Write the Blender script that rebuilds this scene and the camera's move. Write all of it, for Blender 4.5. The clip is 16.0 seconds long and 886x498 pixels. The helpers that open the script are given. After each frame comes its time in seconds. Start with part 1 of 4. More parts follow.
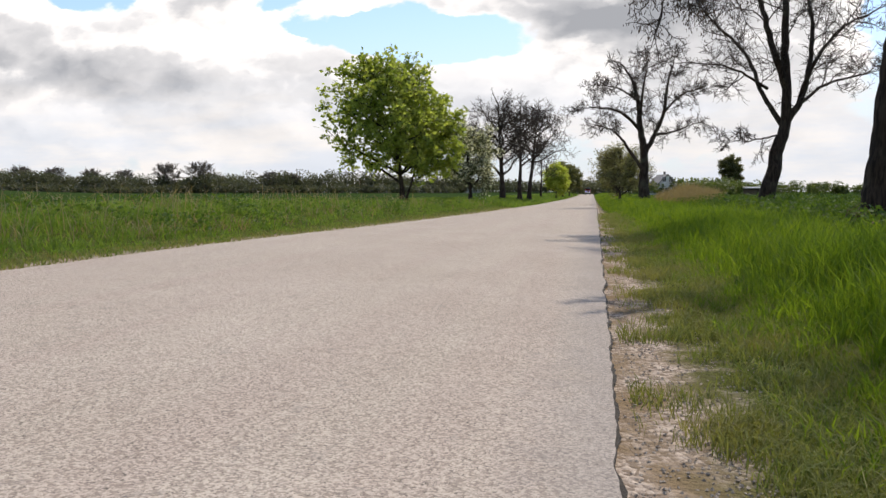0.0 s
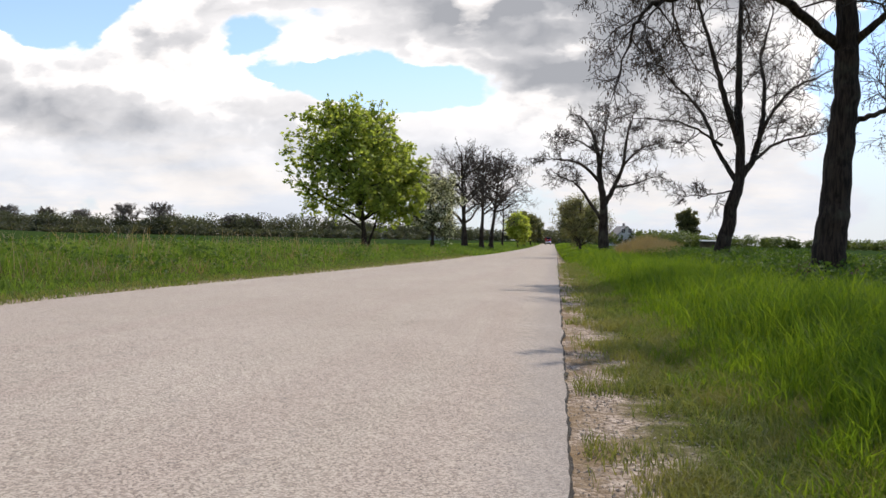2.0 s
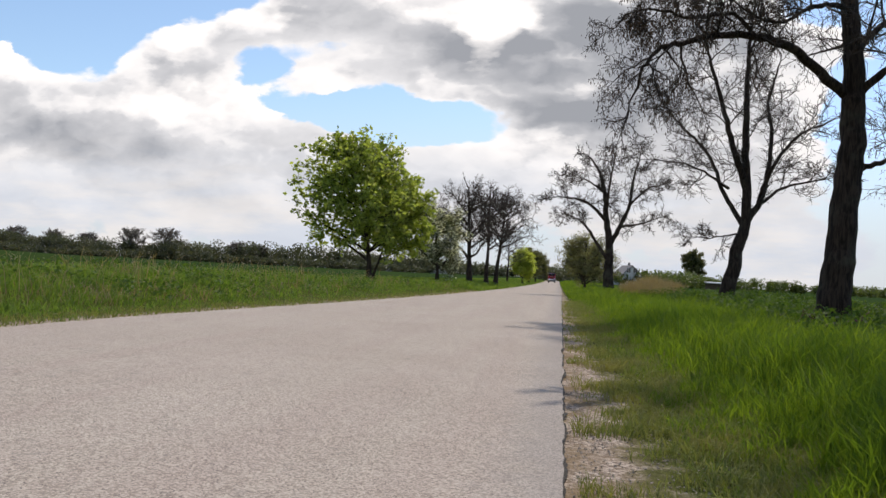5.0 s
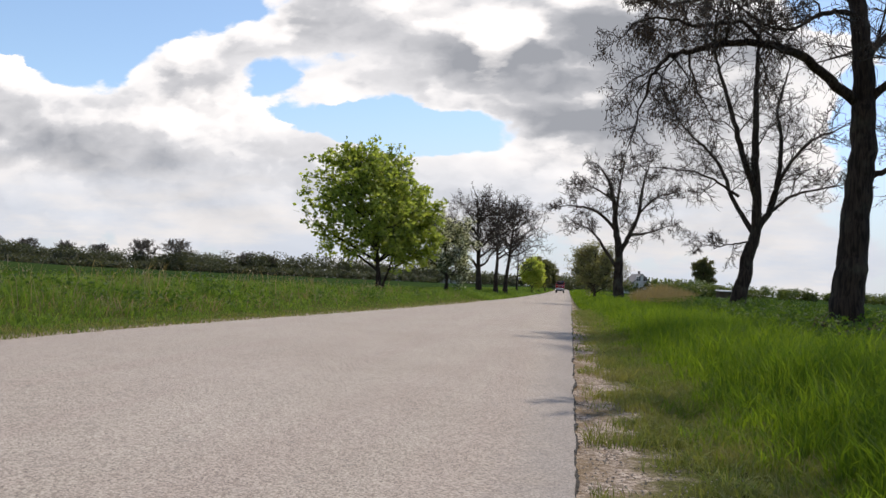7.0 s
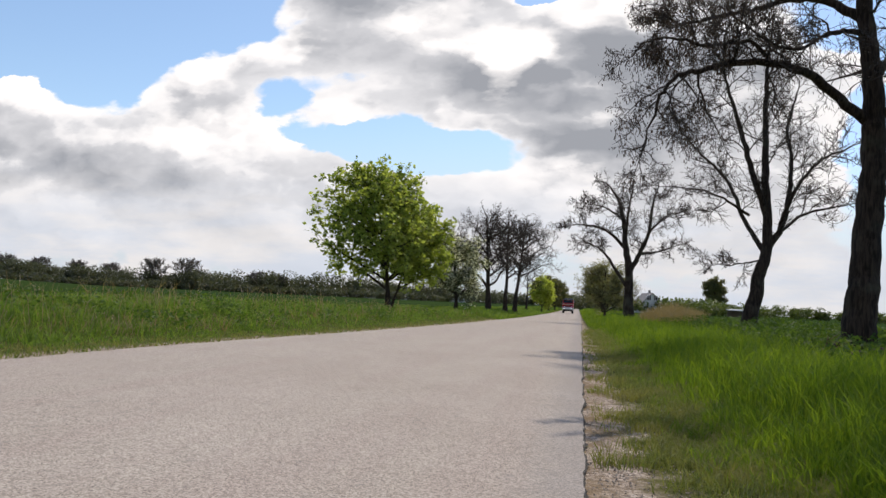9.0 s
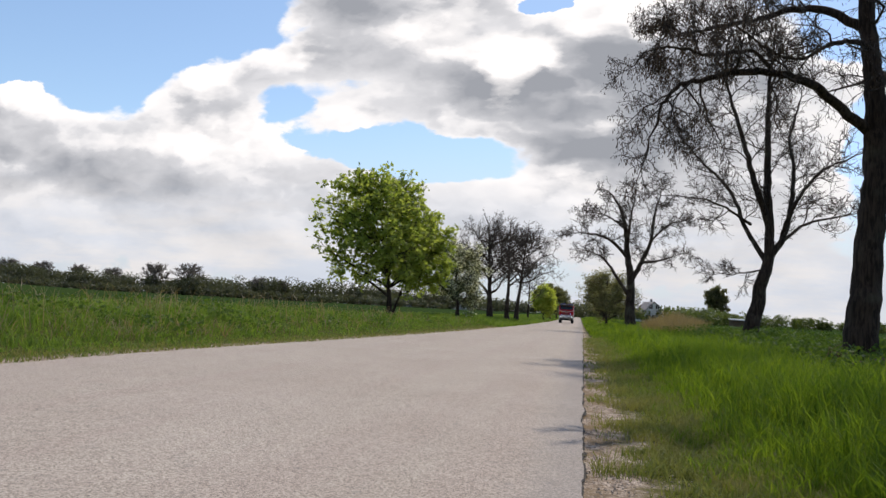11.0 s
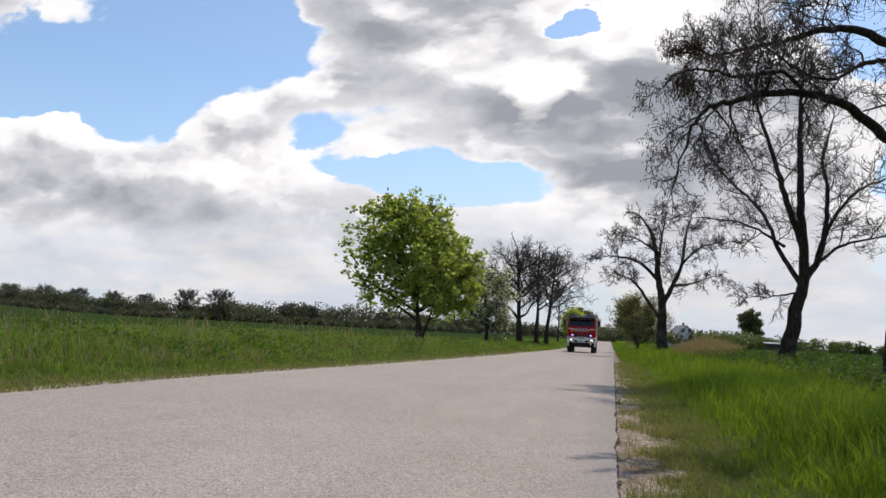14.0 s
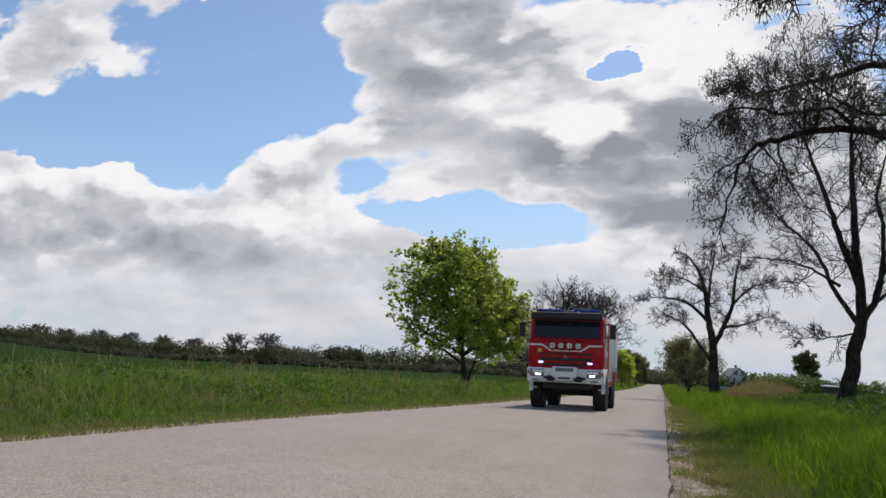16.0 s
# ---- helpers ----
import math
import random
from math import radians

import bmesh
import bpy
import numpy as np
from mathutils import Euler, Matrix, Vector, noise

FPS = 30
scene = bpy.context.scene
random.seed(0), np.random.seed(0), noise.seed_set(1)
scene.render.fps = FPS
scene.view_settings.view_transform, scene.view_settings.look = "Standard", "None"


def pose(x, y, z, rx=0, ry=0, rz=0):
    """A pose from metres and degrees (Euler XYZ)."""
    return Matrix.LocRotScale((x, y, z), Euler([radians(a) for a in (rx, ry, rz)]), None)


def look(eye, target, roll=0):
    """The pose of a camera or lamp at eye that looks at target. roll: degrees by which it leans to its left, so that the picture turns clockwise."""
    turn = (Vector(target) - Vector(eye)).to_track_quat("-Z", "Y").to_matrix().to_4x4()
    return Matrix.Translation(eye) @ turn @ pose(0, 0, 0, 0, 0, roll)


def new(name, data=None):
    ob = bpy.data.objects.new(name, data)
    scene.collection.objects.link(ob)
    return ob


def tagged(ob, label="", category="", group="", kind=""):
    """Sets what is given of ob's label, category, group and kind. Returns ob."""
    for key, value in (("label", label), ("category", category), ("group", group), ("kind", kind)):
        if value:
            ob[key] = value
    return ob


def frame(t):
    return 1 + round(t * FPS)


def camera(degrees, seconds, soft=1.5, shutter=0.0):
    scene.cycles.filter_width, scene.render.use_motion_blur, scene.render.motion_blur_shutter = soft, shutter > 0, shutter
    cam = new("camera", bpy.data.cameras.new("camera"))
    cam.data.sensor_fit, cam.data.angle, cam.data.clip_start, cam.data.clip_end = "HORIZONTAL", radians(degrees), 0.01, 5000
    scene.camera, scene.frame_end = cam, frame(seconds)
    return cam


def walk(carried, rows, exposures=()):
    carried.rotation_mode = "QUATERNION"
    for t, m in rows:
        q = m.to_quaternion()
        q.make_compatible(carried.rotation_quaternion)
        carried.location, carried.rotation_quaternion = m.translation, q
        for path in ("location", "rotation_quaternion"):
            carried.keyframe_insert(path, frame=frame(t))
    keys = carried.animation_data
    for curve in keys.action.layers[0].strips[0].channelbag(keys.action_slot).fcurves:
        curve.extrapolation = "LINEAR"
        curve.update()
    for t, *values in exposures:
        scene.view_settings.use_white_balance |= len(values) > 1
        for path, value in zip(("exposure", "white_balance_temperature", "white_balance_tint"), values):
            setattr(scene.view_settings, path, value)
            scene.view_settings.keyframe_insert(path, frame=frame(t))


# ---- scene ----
cam = camera(60.0, 16.0)

PATH = [
    (0.0, pose(-0.034, 0.026, 0.928, 85.700, -0.000, 11.000)),
    (0.5, pose(-0.016, 0.034, 0.931, 85.683, 0.574, 9.496)),
    (1.0, pose(-0.016, 0.044, 0.932, 86.238, -0.268, 8.228)),
    (1.5, pose(-0.027, 0.040, 0.929, 86.465, -0.949, 8.969)),
    (2.0, pose(-0.014, 0.027, 0.944, 89.223, -1.245, 8.194)),
    (2.5, pose(-0.010, 0.017, 0.948, 89.809, -1.161, 8.363)),
    (3.0, pose(-0.009, 0.006, 0.953, 90.248, -1.765, 8.772)),
    (3.5, pose(-0.003, 0.002, 0.956, 90.700, -2.224, 8.646)),
    (4.0, pose(0.007, 0.003, 0.958, 91.120, -2.751, 8.385)),
    (6.5, pose(0.006, 0.008, 0.962, 92.233, -3.053, 8.775)),
    (7.0, pose(0.003, 0.006, 0.965, 92.407, -2.695, 9.259)),
    (7.5, pose(0.005, 0.004, 0.965, 92.704, -2.365, 9.695)),
    (8.0, pose(0.008, 0.004, 0.969, 93.281, -2.101, 9.933)),
    (8.5, pose(0.010, -0.002, 0.969, 93.543, -2.589, 9.939)),
    (9.0, pose(0.012, -0.004, 0.967, 93.787, -2.727, 9.973)),
    (11.5, pose(0.027, -0.003, 0.968, 94.770, -3.516, 10.198)),
    (12.0, pose(0.019, -0.003, 0.974, 95.383, -4.158, 10.375)),
    (12.5, pose(0.020, -0.004, 0.975, 95.062, -4.324, 10.764)),
    (13.0, pose(0.020, -0.005, 0.974, 95.660, -3.128, 10.783)),
    (13.5, pose(0.016, -0.005, 0.977, 95.660, -2.946, 11.549)),
    (14.0, pose(0.012, -0.006, 0.978, 96.024, -2.927, 12.246)),
    (14.5, pose(0.022, -0.006, 0.979, 96.796, -2.219, 12.404)),
    (15.0, pose(0.019, -0.007, 0.979, 97.467, -2.471, 13.062)),
    (15.5, pose(0.020, -0.009, 0.976, 98.166, -2.404, 13.870)),
    (16.0, pose(0.002, -0.006, 0.984, 99.031, -2.779, 15.599)),
]
walk(cam, PATH, exposures=[(0.0, 0.08, 6850, 12), (1.5, 0.1, 6800, 12), (2.2, 0.06, 6750, 12), (4.0, -0.12, 6700, 12), (9.0, -0.13, 6650, 12), (14.0, -0.18, 6550, 12), (15.0, -0.2, 6500, 12), (16.0, -0.38, 6450, 12)])

# ---- world, sun ----
SUN_WAY = Vector((0.20, 0.60, 1.0)).normalized()

# clouds: centre and radii in (x/y, z/y) of the sky, and amount
COVER = [
    (-1.093, 0.520, 0.222, 0.150, 1.20), (-0.831, 0.540, 0.269, 0.132, 1.10), (-0.341, 0.483, 0.267, 0.208, 1.40), (-0.156, 0.354, 0.239, 0.157, 1.40),
    (-0.014, 0.271, 0.219, 0.147, 1.50), (0.091, 0.403, 0.211, 0.157, 1.30), (-0.532, 0.284, 0.108, 0.097, 1.20), (-0.419, 0.336, 0.078, 0.052, 0.90),
    (-0.337, 0.259, 0.098, 0.041, 0.80), (-0.628, 0.390, 0.077, 0.029, 0.90), (-0.934, 0.182, 0.473, 0.142, 1.40), (-0.567, 0.156, 0.356, 0.111, 1.40),
    (-0.304, 0.103, 0.284, 0.094, 1.30), (-0.013, 0.109, 0.214, 0.065, 0.90), (-1.235, 0.222, 0.456, 0.153, 1.40), (-0.767, 0.368, 0.320, 0.071, -1.30),
    (-0.496, 0.401, 0.108, 0.063, -0.90), (-0.213, 0.201, 0.150, 0.039, -1.20), (-0.059, 0.419, 0.044, 0.023, -2.00),
    (0.203, 0.182, 0.219, 0.236, 1.30),
]
SHADE = [
    (-1.096, 0.541, 0.201, 0.151, 1.00), (-0.341, 0.474, 0.221, 0.161, 1.50), (-0.028, 0.279, 0.183, 0.093, 1.50), (0.035, 0.203, 0.131, 0.044, 0.90),
    (-0.201, 0.300, 0.129, 0.048, 0.70), (-0.727, 0.465, 0.131, 0.058, 0.35), (-0.980, 0.191, 0.428, 0.071, 0.90), (-0.624, 0.165, 0.293, 0.052, 0.60),
    (-0.520, 0.245, 0.098, 0.039, 0.80), (-0.355, 0.134, 0.159, 0.040, 0.40), (0.169, 0.339, 0.142, 0.150, 0.60),
    (0.155, 0.296, 0.183, 0.195, 0.90),
]
BRIGHT = [
    (-0.102, 0.324, 0.073, 0.056, 1.60), (-0.219, 0.365, 0.071, 0.050, 0.70), (-0.544, 0.311, 0.074, 0.053, 1.00), (-0.420, 0.354, 0.070, 0.035, 0.80),
    (0.014, 0.416, 0.117, 0.088, 1.00), (-0.159, 0.469, 0.100, 0.085, 0.70), (-0.871, 0.274, 0.331, 0.038, 0.70), (-0.500, 0.224, 0.173, 0.034, 0.70),
    (-0.034, 0.167, 0.103, 0.030, 0.80), (-0.328, 0.254, 0.074, 0.029, 0.70),
]


class Nodes:
    """Short hand for a node tree."""

    def __init__(self, tree):
        self.tree = tree
        tree.nodes.clear()

    def add(self, kind, values=None, **settings):
        n = self.tree.nodes.new(kind)
        for k, v in settings.items():
            setattr(n, k, v)
        for k, v in (values or {}).items():
            if isinstance(v, bpy.types.NodeSocket):
                self.tree.links.new(v, n.inputs[k])
            else:
                n.inputs[k].default_value = v
        return n

    def math(self, op, a, b=0.0, c=0.0, clamp=False):
        return self.add("ShaderNodeMath", {0: a, 1: b, 2: c}, operation=op, use_clamp=clamp).outputs[0]

    def vec(self, op, a, b=(0, 0, 0)):
        return self.add("ShaderNodeVectorMath", {0: a, 1: b}, operation=op).outputs[0]

    def noise(self, vector, scale, detail=4.0, rough=0.55, distortion=0.0):
        return self.add("ShaderNodeTexNoise", {"Vector": vector, "Scale": scale, "Detail": detail, "Roughness": rough, "Distortion": distortion})

    def ramp(self, fac, lo, hi, a=0.0, b=1.0, kind="SMOOTHSTEP"):
        return self.add("ShaderNodeMapRange", {0: fac, 1: lo, 2: hi, 3: a, 4: b}, interpolation_type=kind).outputs[0]

    def mix(self, fac, a, b, blend="MIX"):
        n = self.add("ShaderNodeMix", data_type="RGBA", blend_type=blend)
        for i, v in ((0, fac), (6, a), (7, b)):
            if isinstance(v, bpy.types.NodeSocket):
                self.tree.links.new(v, n.inputs[i])
            else:
                n.inputs[i].default_value = (*v, 1.0) if isinstance(v, tuple) and len(v) == 3 else v
        return n.outputs[2]


def make_world():
    world = bpy.data.worlds.new("sky")
    scene.world = world
    world.use_nodes = True
    n = Nodes(world.node_tree)
    sky = n.add("ShaderNodeTexSky", sky_type="NISHITA", sun_disc=False, sun_elevation=math.asin(SUN_WAY.z),
                sun_rotation=math.atan2(SUN_WAY.x, SUN_WAY.y), air_density=1.0, dust_density=0.6, ozone_density=1.6).outputs[0]
    way = n.add("ShaderNodeTexCoord").outputs["Generated"]
    xyz = n.add("ShaderNodeSeparateXYZ", {0: way})
    deep = n.math("MAXIMUM", n.math("ABSOLUTE", xyz.outputs[1]), 0.12)
    u, v = n.math("DIVIDE", xyz.outputs[0], deep), n.math("DIVIDE", xyz.outputs[2], deep)
    plane = n.add("ShaderNodeCombineXYZ", {0: u, 1: v}).outputs[0]
    wide = n.add("ShaderNodeCombineXYZ", {0: u, 1: n.math("MULTIPLY", v, 1.9), 2: xyz.outputs[1]}).outputs[0]
    warp = n.vec("SUBTRACT", n.noise(wide, 6.0, 5.0, 0.6).outputs["Color"], (0.5, 0.5, 0.5))
    bent = n.vec("ADD", plane, n.vec("MULTIPLY", warp, (0.13, 0.08, 0.0)))

    def blobs(rows, start, gain=1.0):
        total = start
        for cu, cv, ru, rv, amount in rows:
            place = n.add("ShaderNodeMapping", {0: bent, 1: (-cu / ru / 1.25, -cv / rv / 1.25, 0.0), 3: (1 / ru / 1.25, 1 / rv / 1.25, 0.0)})
            ball = n.add("ShaderNodeTexGradient", {0: place.outputs[0]}, gradient_type="SPHERICAL").outputs["Fac"]
            total = n.math("MULTIPLY_ADD", n.ramp(ball, 0.0, 0.75), amount * gain, total)
        return total

    def puffs(at, scale):
        cells = n.add("ShaderNodeTexVoronoi", {"Vector": at, "Scale": scale, "Detail": 3.0, "Roughness": 0.5, "Smoothness": 0.9}, feature="SMOOTH_F1")
        return cells.outputs["Distance"]

    curl = n.vec("MULTIPLY", n.vec("SUBTRACT", n.noise(wide, 16.0, 5.0, 0.6).outputs["Color"], (0.5, 0.5, 0.5)), (0.07, 0.07, 0.0))
    curled = n.vec("ADD", wide, curl)
    sunward = n.vec("ADD", curled, (0.02, 0.05, 0.0))
    billow = n.noise(wide, 4.5, 9.0, 0.55).outputs["Fac"]
    puff = puffs(curled, 8.0)
    streak = n.noise(n.add("ShaderNodeCombineXYZ", {0: u, 1: n.math("MULTIPLY", v, 5.0), 2: xyz.outputs[1]}).outputs[0], 4.5, 7.0, 0.6).outputs["Fac"]
    cover = blobs(COVER, n.math("MULTIPLY_ADD", n.math("SUBTRACT", billow, 0.5), 1.9, n.ramp(v, 0.0, 0.16, 0.75, -0.2)))
    cover = n.math("MULTIPLY_ADD", n.math("SUBTRACT", 0.42, puff), 1.2, cover)
    soft = n.ramp(n.noise(wide, 3.0, 2.0).outputs["Fac"], 0.4, 0.6, 0.16, 0.5)
    alpha = n.add("ShaderNodeMapRange", {0: cover, 1: 0.08, 2: n.math("ADD", soft, 0.08), 3: 0.0, 4: 1.0}, interpolation_type="SMOOTHSTEP").outputs[0]
    relief = n.math("SUBTRACT", n.noise(sunward, 4.0, 5.0, 0.5).outputs["Fac"], n.noise(curled, 4.0, 5.0, 0.5).outputs["Fac"])
    ripple = n.math("SUBTRACT", puff, puffs(sunward, 8.0))
    grain = n.math("MULTIPLY_ADD", relief, 1.5, n.math("MULTIPLY", ripple, 1.3))
    shade = blobs(SHADE, n.math("ADD", grain, 0.06), 0.62)
    shade = n.math("MULTIPLY", n.ramp(shade, 0.0, 1.35, 0.0, 1.0, "LINEAR"), n.ramp(cover, 0.2, 1.1))
    glare = n.math("SUBTRACT", blobs(BRIGHT, n.math("MULTIPLY", grain, -1.0)), n.math("MULTIPLY", shade, 0.5))
    rim = n.math("MULTIPLY", n.ramp(cover, 0.25, 0.9, 0.5, 0.0), n.ramp(v, 0.1, 0.25))
    cloud = n.mix(shade, CLOUD_BODY, CLOUD_DARK)
    cloud = n.mix(n.ramp(n.math("ADD", glare, rim), 0.05, 1.0, 0.0, 1.0, "LINEAR"), cloud, CLOUD_LIT)
    low = n.ramp(v, 0.02, 0.2, 1.0, 0.0)
    banded = n.mix(n.ramp(streak, 0.36, 0.66), CLOUD_LOW, (8.8, 8.7, 8.7))
    cloud = n.mix(n.math("MULTIPLY", low, 0.8), cloud, banded)
    blue = n.mix(1.0, sky, SKY_TINT, "MULTIPLY")
    hazy = n.mix(n.math("MULTIPLY", n.ramp(v, 0.02, 0.26, 1.0, 0.0), 0.85), blue, CLOUD_LOW)
    both = n.mix(alpha, hazy, cloud)
    back = n.add("ShaderNodeBackground", {"Color": both, "Strength": 0.1})
    out = n.add("ShaderNodeOutputWorld")
    n.tree.links.new(back.outputs[0], out.inputs[0])


CLOUD_LIT, CLOUD_BODY, CLOUD_DARK, CLOUD_LOW, SKY_TINT = (12.0, 11.8, 11.7), (9.1, 9.2, 9.5), (3.9, 4.15, 4.6), (6.6, 7.4, 8.6), (1.6, 1.7, 1.72)
make_world()

sun = new("sun", bpy.data.lights.new("sun", "SUN"))
sun.data.energy, sun.data.angle, sun.data.color = 3.8, radians(0.6), (1.0, 0.93, 0.83)
sun.matrix_world = look((0, 0, 0), -SUN_WAY)

# ---- materials ----


def surface(name, rough=0.8, metal=0.0, specular=0.3):
    m = bpy.data.materials.new(name)
    m.use_nodes = True
    n = Nodes(m.node_tree)
    p = n.add("ShaderNodeBsdfPrincipled", {"Roughness": rough, "Metallic": metal, "Specular IOR Level": specular})
    out = n.add("ShaderNodeOutputMaterial", {0: p.outputs[0]})
    return m, n, p, out


def link(n, a, b):
    n.tree.links.new(a, b)


def bumped(n, p, height, strength=0.4, distance=0.01):
    b = n.add("ShaderNodeBump", {"Strength": strength, "Distance": distance, "Height": height})
    link(n, b.outputs[0], p.inputs["Normal"])


def plain(name, a, b, scale=8.0, rough=0.6, metal=0.0, bump=0.0, emit=0.0, specular=0.4):
    """A paint, metal or rubber with a slight stain."""
    m, n, p, _ = surface(name, rough, metal, specular)
    where = n.add("ShaderNodeTexCoord").outputs["Object"]
    big = n.noise(where, scale, 5.0).outputs["Fac"]
    link(n, n.mix(n.ramp(big, 0.35, 0.7), a, b), p.inputs["Base Color"])
    link(n, n.ramp(n.noise(where, scale * 6).outputs["Fac"], 0.3, 0.7, rough * 0.8, min(1.0, rough * 1.2)), p.inputs["Roughness"])
    if bump:
        bumped(n, p, n.noise(where, scale * 9, 5.0).outputs["Fac"], bump)
    if emit:
        p.inputs["Emission Color"].default_value = (*a, 1.0)
        p.inputs["Emission Strength"].default_value = emit
    return m


def leafy(name, a, b, c, through_share=0.45, rough=0.45, split=(0.0, 1.0)):
    """Leaves and blades: each piece has its own tint, and light passes through it."""
    m, n, p, out = surface(name, rough, 0.0, 0.3)
    pick = n.add("ShaderNodeNewGeometry").outputs["Random Per Island"]
    where = n.add("ShaderNodeTexCoord").outputs["Object"]
    patch = n.ramp(n.noise(where, 0.9, 4.0).outputs["Fac"], 0.35, 0.68)
    tone = n.mix(n.ramp(pick, *split), a, b)
    tone = n.mix(n.math("MULTIPLY", patch, 0.6 if split[0] == 0 else 0.15), tone, c)
    link(n, tone, p.inputs["Base Color"])
    glow = n.add("ShaderNodeBsdfTranslucent", {"Color": n.mix(1.0, tone, (1.4, 1.45, 0.75), "MULTIPLY")})
    both = n.add("ShaderNodeMixShader", {0: through_share, 1: p.outputs[0], 2: glow.outputs[0]})
    link(n, both.outputs[0], out.inputs[0])
    return m


def bark(name, a, b, scale=1.0):
    m, n, p, _ = surface(name, 0.9, 0.0, 0.15)
    where = n.add("ShaderNodeTexCoord").outputs["Object"]
    long = n.vec("MULTIPLY", where, (9.0 * scale, 9.0 * scale, 1.3 * scale))
    ridge = n.noise(long, 1.6, 6.0, 0.6, 0.6).outputs["Fac"]
    patch = n.noise(where, 1.4, 3.0).outputs["Fac"]
    tone = n.mix(n.ramp(ridge, 0.35, 0.65), a, b)
    tone = n.mix(n.math("MULTIPLY", n.ramp(patch, 0.5, 0.8), 0.5), tone, (0.13, 0.125, 0.09))
    link(n, tone, p.inputs["Base Color"])
    bumped(n, p, ridge, 0.9, 0.05)
    return m


def asphalt():
    m, n, p, _ = surface("asphalt", 0.85, 0.0, 0.15)
    where = n.add("ShaderNodeTexCoord").outputs["Object"]
    xyz = n.add("ShaderNodeSeparateXYZ", {0: where})
    grit = n.add("ShaderNodeTexVoronoi", {"Vector": where, "Scale": 105.0}, feature="F1")
    grain = n.noise(where, 150.0, 3.0, 0.7).outputs["Fac"]
    blotch = n.noise(where, 0.55, 6.0, 0.6).outputs["Fac"]
    lane = n.noise(n.vec("MULTIPLY", where, (1.6, 0.07, 1.0)), 1.0, 4.0, 0.6).outputs["Fac"]
    tone = n.mix(n.ramp(blotch, 0.3, 0.72), (0.345, 0.295, 0.248), (0.39, 0.338, 0.29))
    tone = n.mix(n.math("MULTIPLY", n.ramp(lane, 0.42, 0.68), 0.45), tone, (0.33, 0.265, 0.23))
    stone = n.mix(n.ramp(n.add("ShaderNodeSeparateColor", {0: grit.outputs["Color"]}).outputs[0], 0.05, 0.95), (0.66, 0.64, 0.62), (1.36, 1.36, 1.34))
    tone = n.mix(0.85, tone, stone, "MULTIPLY")
    pits = n.math("MULTIPLY", n.ramp(grit.outputs["Distance"], 0.45, 0.75), n.ramp(n.noise(where, 60.0, 3.0, 0.7).outputs["Fac"], 0.5, 0.62))
    tone = n.mix(n.math("MULTIPLY", pits, 0.8), tone, (0.06, 0.055, 0.05))
    oil = n.math("MULTIPLY", n.ramp(n.noise(where, 7.0, 5.0).outputs["Fac"], 0.62, 0.7), 0.35)
    tone = n.mix(oil, tone, (0.2, 0.18, 0.16))
    worn = n.ramp(n.math("ADD", xyz.outputs[0], n.math("MULTIPLY", n.noise(where, 5.0, 4.0).outputs["Fac"], 0.5)), -0.2, 0.3)
    tone = n.mix(n.math("MULTIPLY", worn, 0.45), tone, (0.22, 0.2, 0.19))
    link(n, tone, p.inputs["Base Color"])
    relief = n.math("ADD", n.math("MULTIPLY", grit.outputs["Distance"], -1.0), n.math("MULTIPLY", grain, 0.5))
    bumped(n, p, relief, 0.35, 0.006)
    return m


def earth():
    """The soil sheet: gravel by the road, litter under the grass, young crops on the fields."""
    m, n, p, _ = surface("earth", 1.0, 0.0, 0.0)
    where = n.add("ShaderNodeTexCoord").outputs["Object"]
    xyz = n.add("ShaderNodeSeparateXYZ", {0: where})
    fine = n.noise(where, 45.0, 5.0, 0.65).outputs["Fac"]
    mid = n.noise(where, 2.2, 5.0, 0.6).outputs["Fac"]
    huge = n.noise(where, 0.02, 4.0, 0.5).outputs["Fac"]
    pebble = n.add("ShaderNodeTexVoronoi", {"Vector": where, "Scale": 42.0}, feature="F1")
    grav = n.mix(n.ramp(n.add("ShaderNodeSeparateColor", {0: pebble.outputs["Color"]}).outputs[0], 0.1, 0.95), (0.2, 0.155, 0.12), (0.48, 0.40, 0.33))
    grav = n.mix(n.ramp(mid, 0.4, 0.65), grav, (0.22, 0.16, 0.10))
    under = n.mix(n.ramp(fine, 0.3, 0.7), (0.05, 0.055, 0.018), (0.10, 0.11, 0.03))
    under = n.mix(n.ramp(mid, 0.55, 0.75), under, (0.13, 0.10, 0.06))
    crop = n.mix(n.ramp(n.noise(where, 0.6, 5.0, 0.7).outputs["Fac"], 0.3, 0.7), (0.026, 0.045, 0.013), (0.04, 0.065, 0.018))
    crop = n.mix(n.ramp(huge, 0.42, 0.6), crop, (0.028, 0.05, 0.018))
    wob = n.math("MULTIPLY_ADD", mid, 1.1, xyz.outputs[0])
    is_verge = n.math("MULTIPLY", n.ramp(wob, 0.85, 1.25, 1.0, 0.0), n.ramp(xyz.outputs[0], -6.9, -6.4))
    far = n.math("MAXIMUM", n.ramp(xyz.outputs[0], 9.0, 11.0), n.math("MAXIMUM", n.ramp(xyz.outputs[0], -17.0, -14.5, 1.0, 0.0), n.ramp(xyz.outputs[1], 120.0, 200.0)))
    tone = n.mix(far, under, crop)
    tone = n.mix(is_verge, tone, grav)
    link(n, tone, p.inputs["Base Color"])
    bumped(n, p, n.math("ADD", fine, n.math("MULTIPLY", pebble.outputs["Distance"], -0.8)), 0.7, 0.02)
    return m


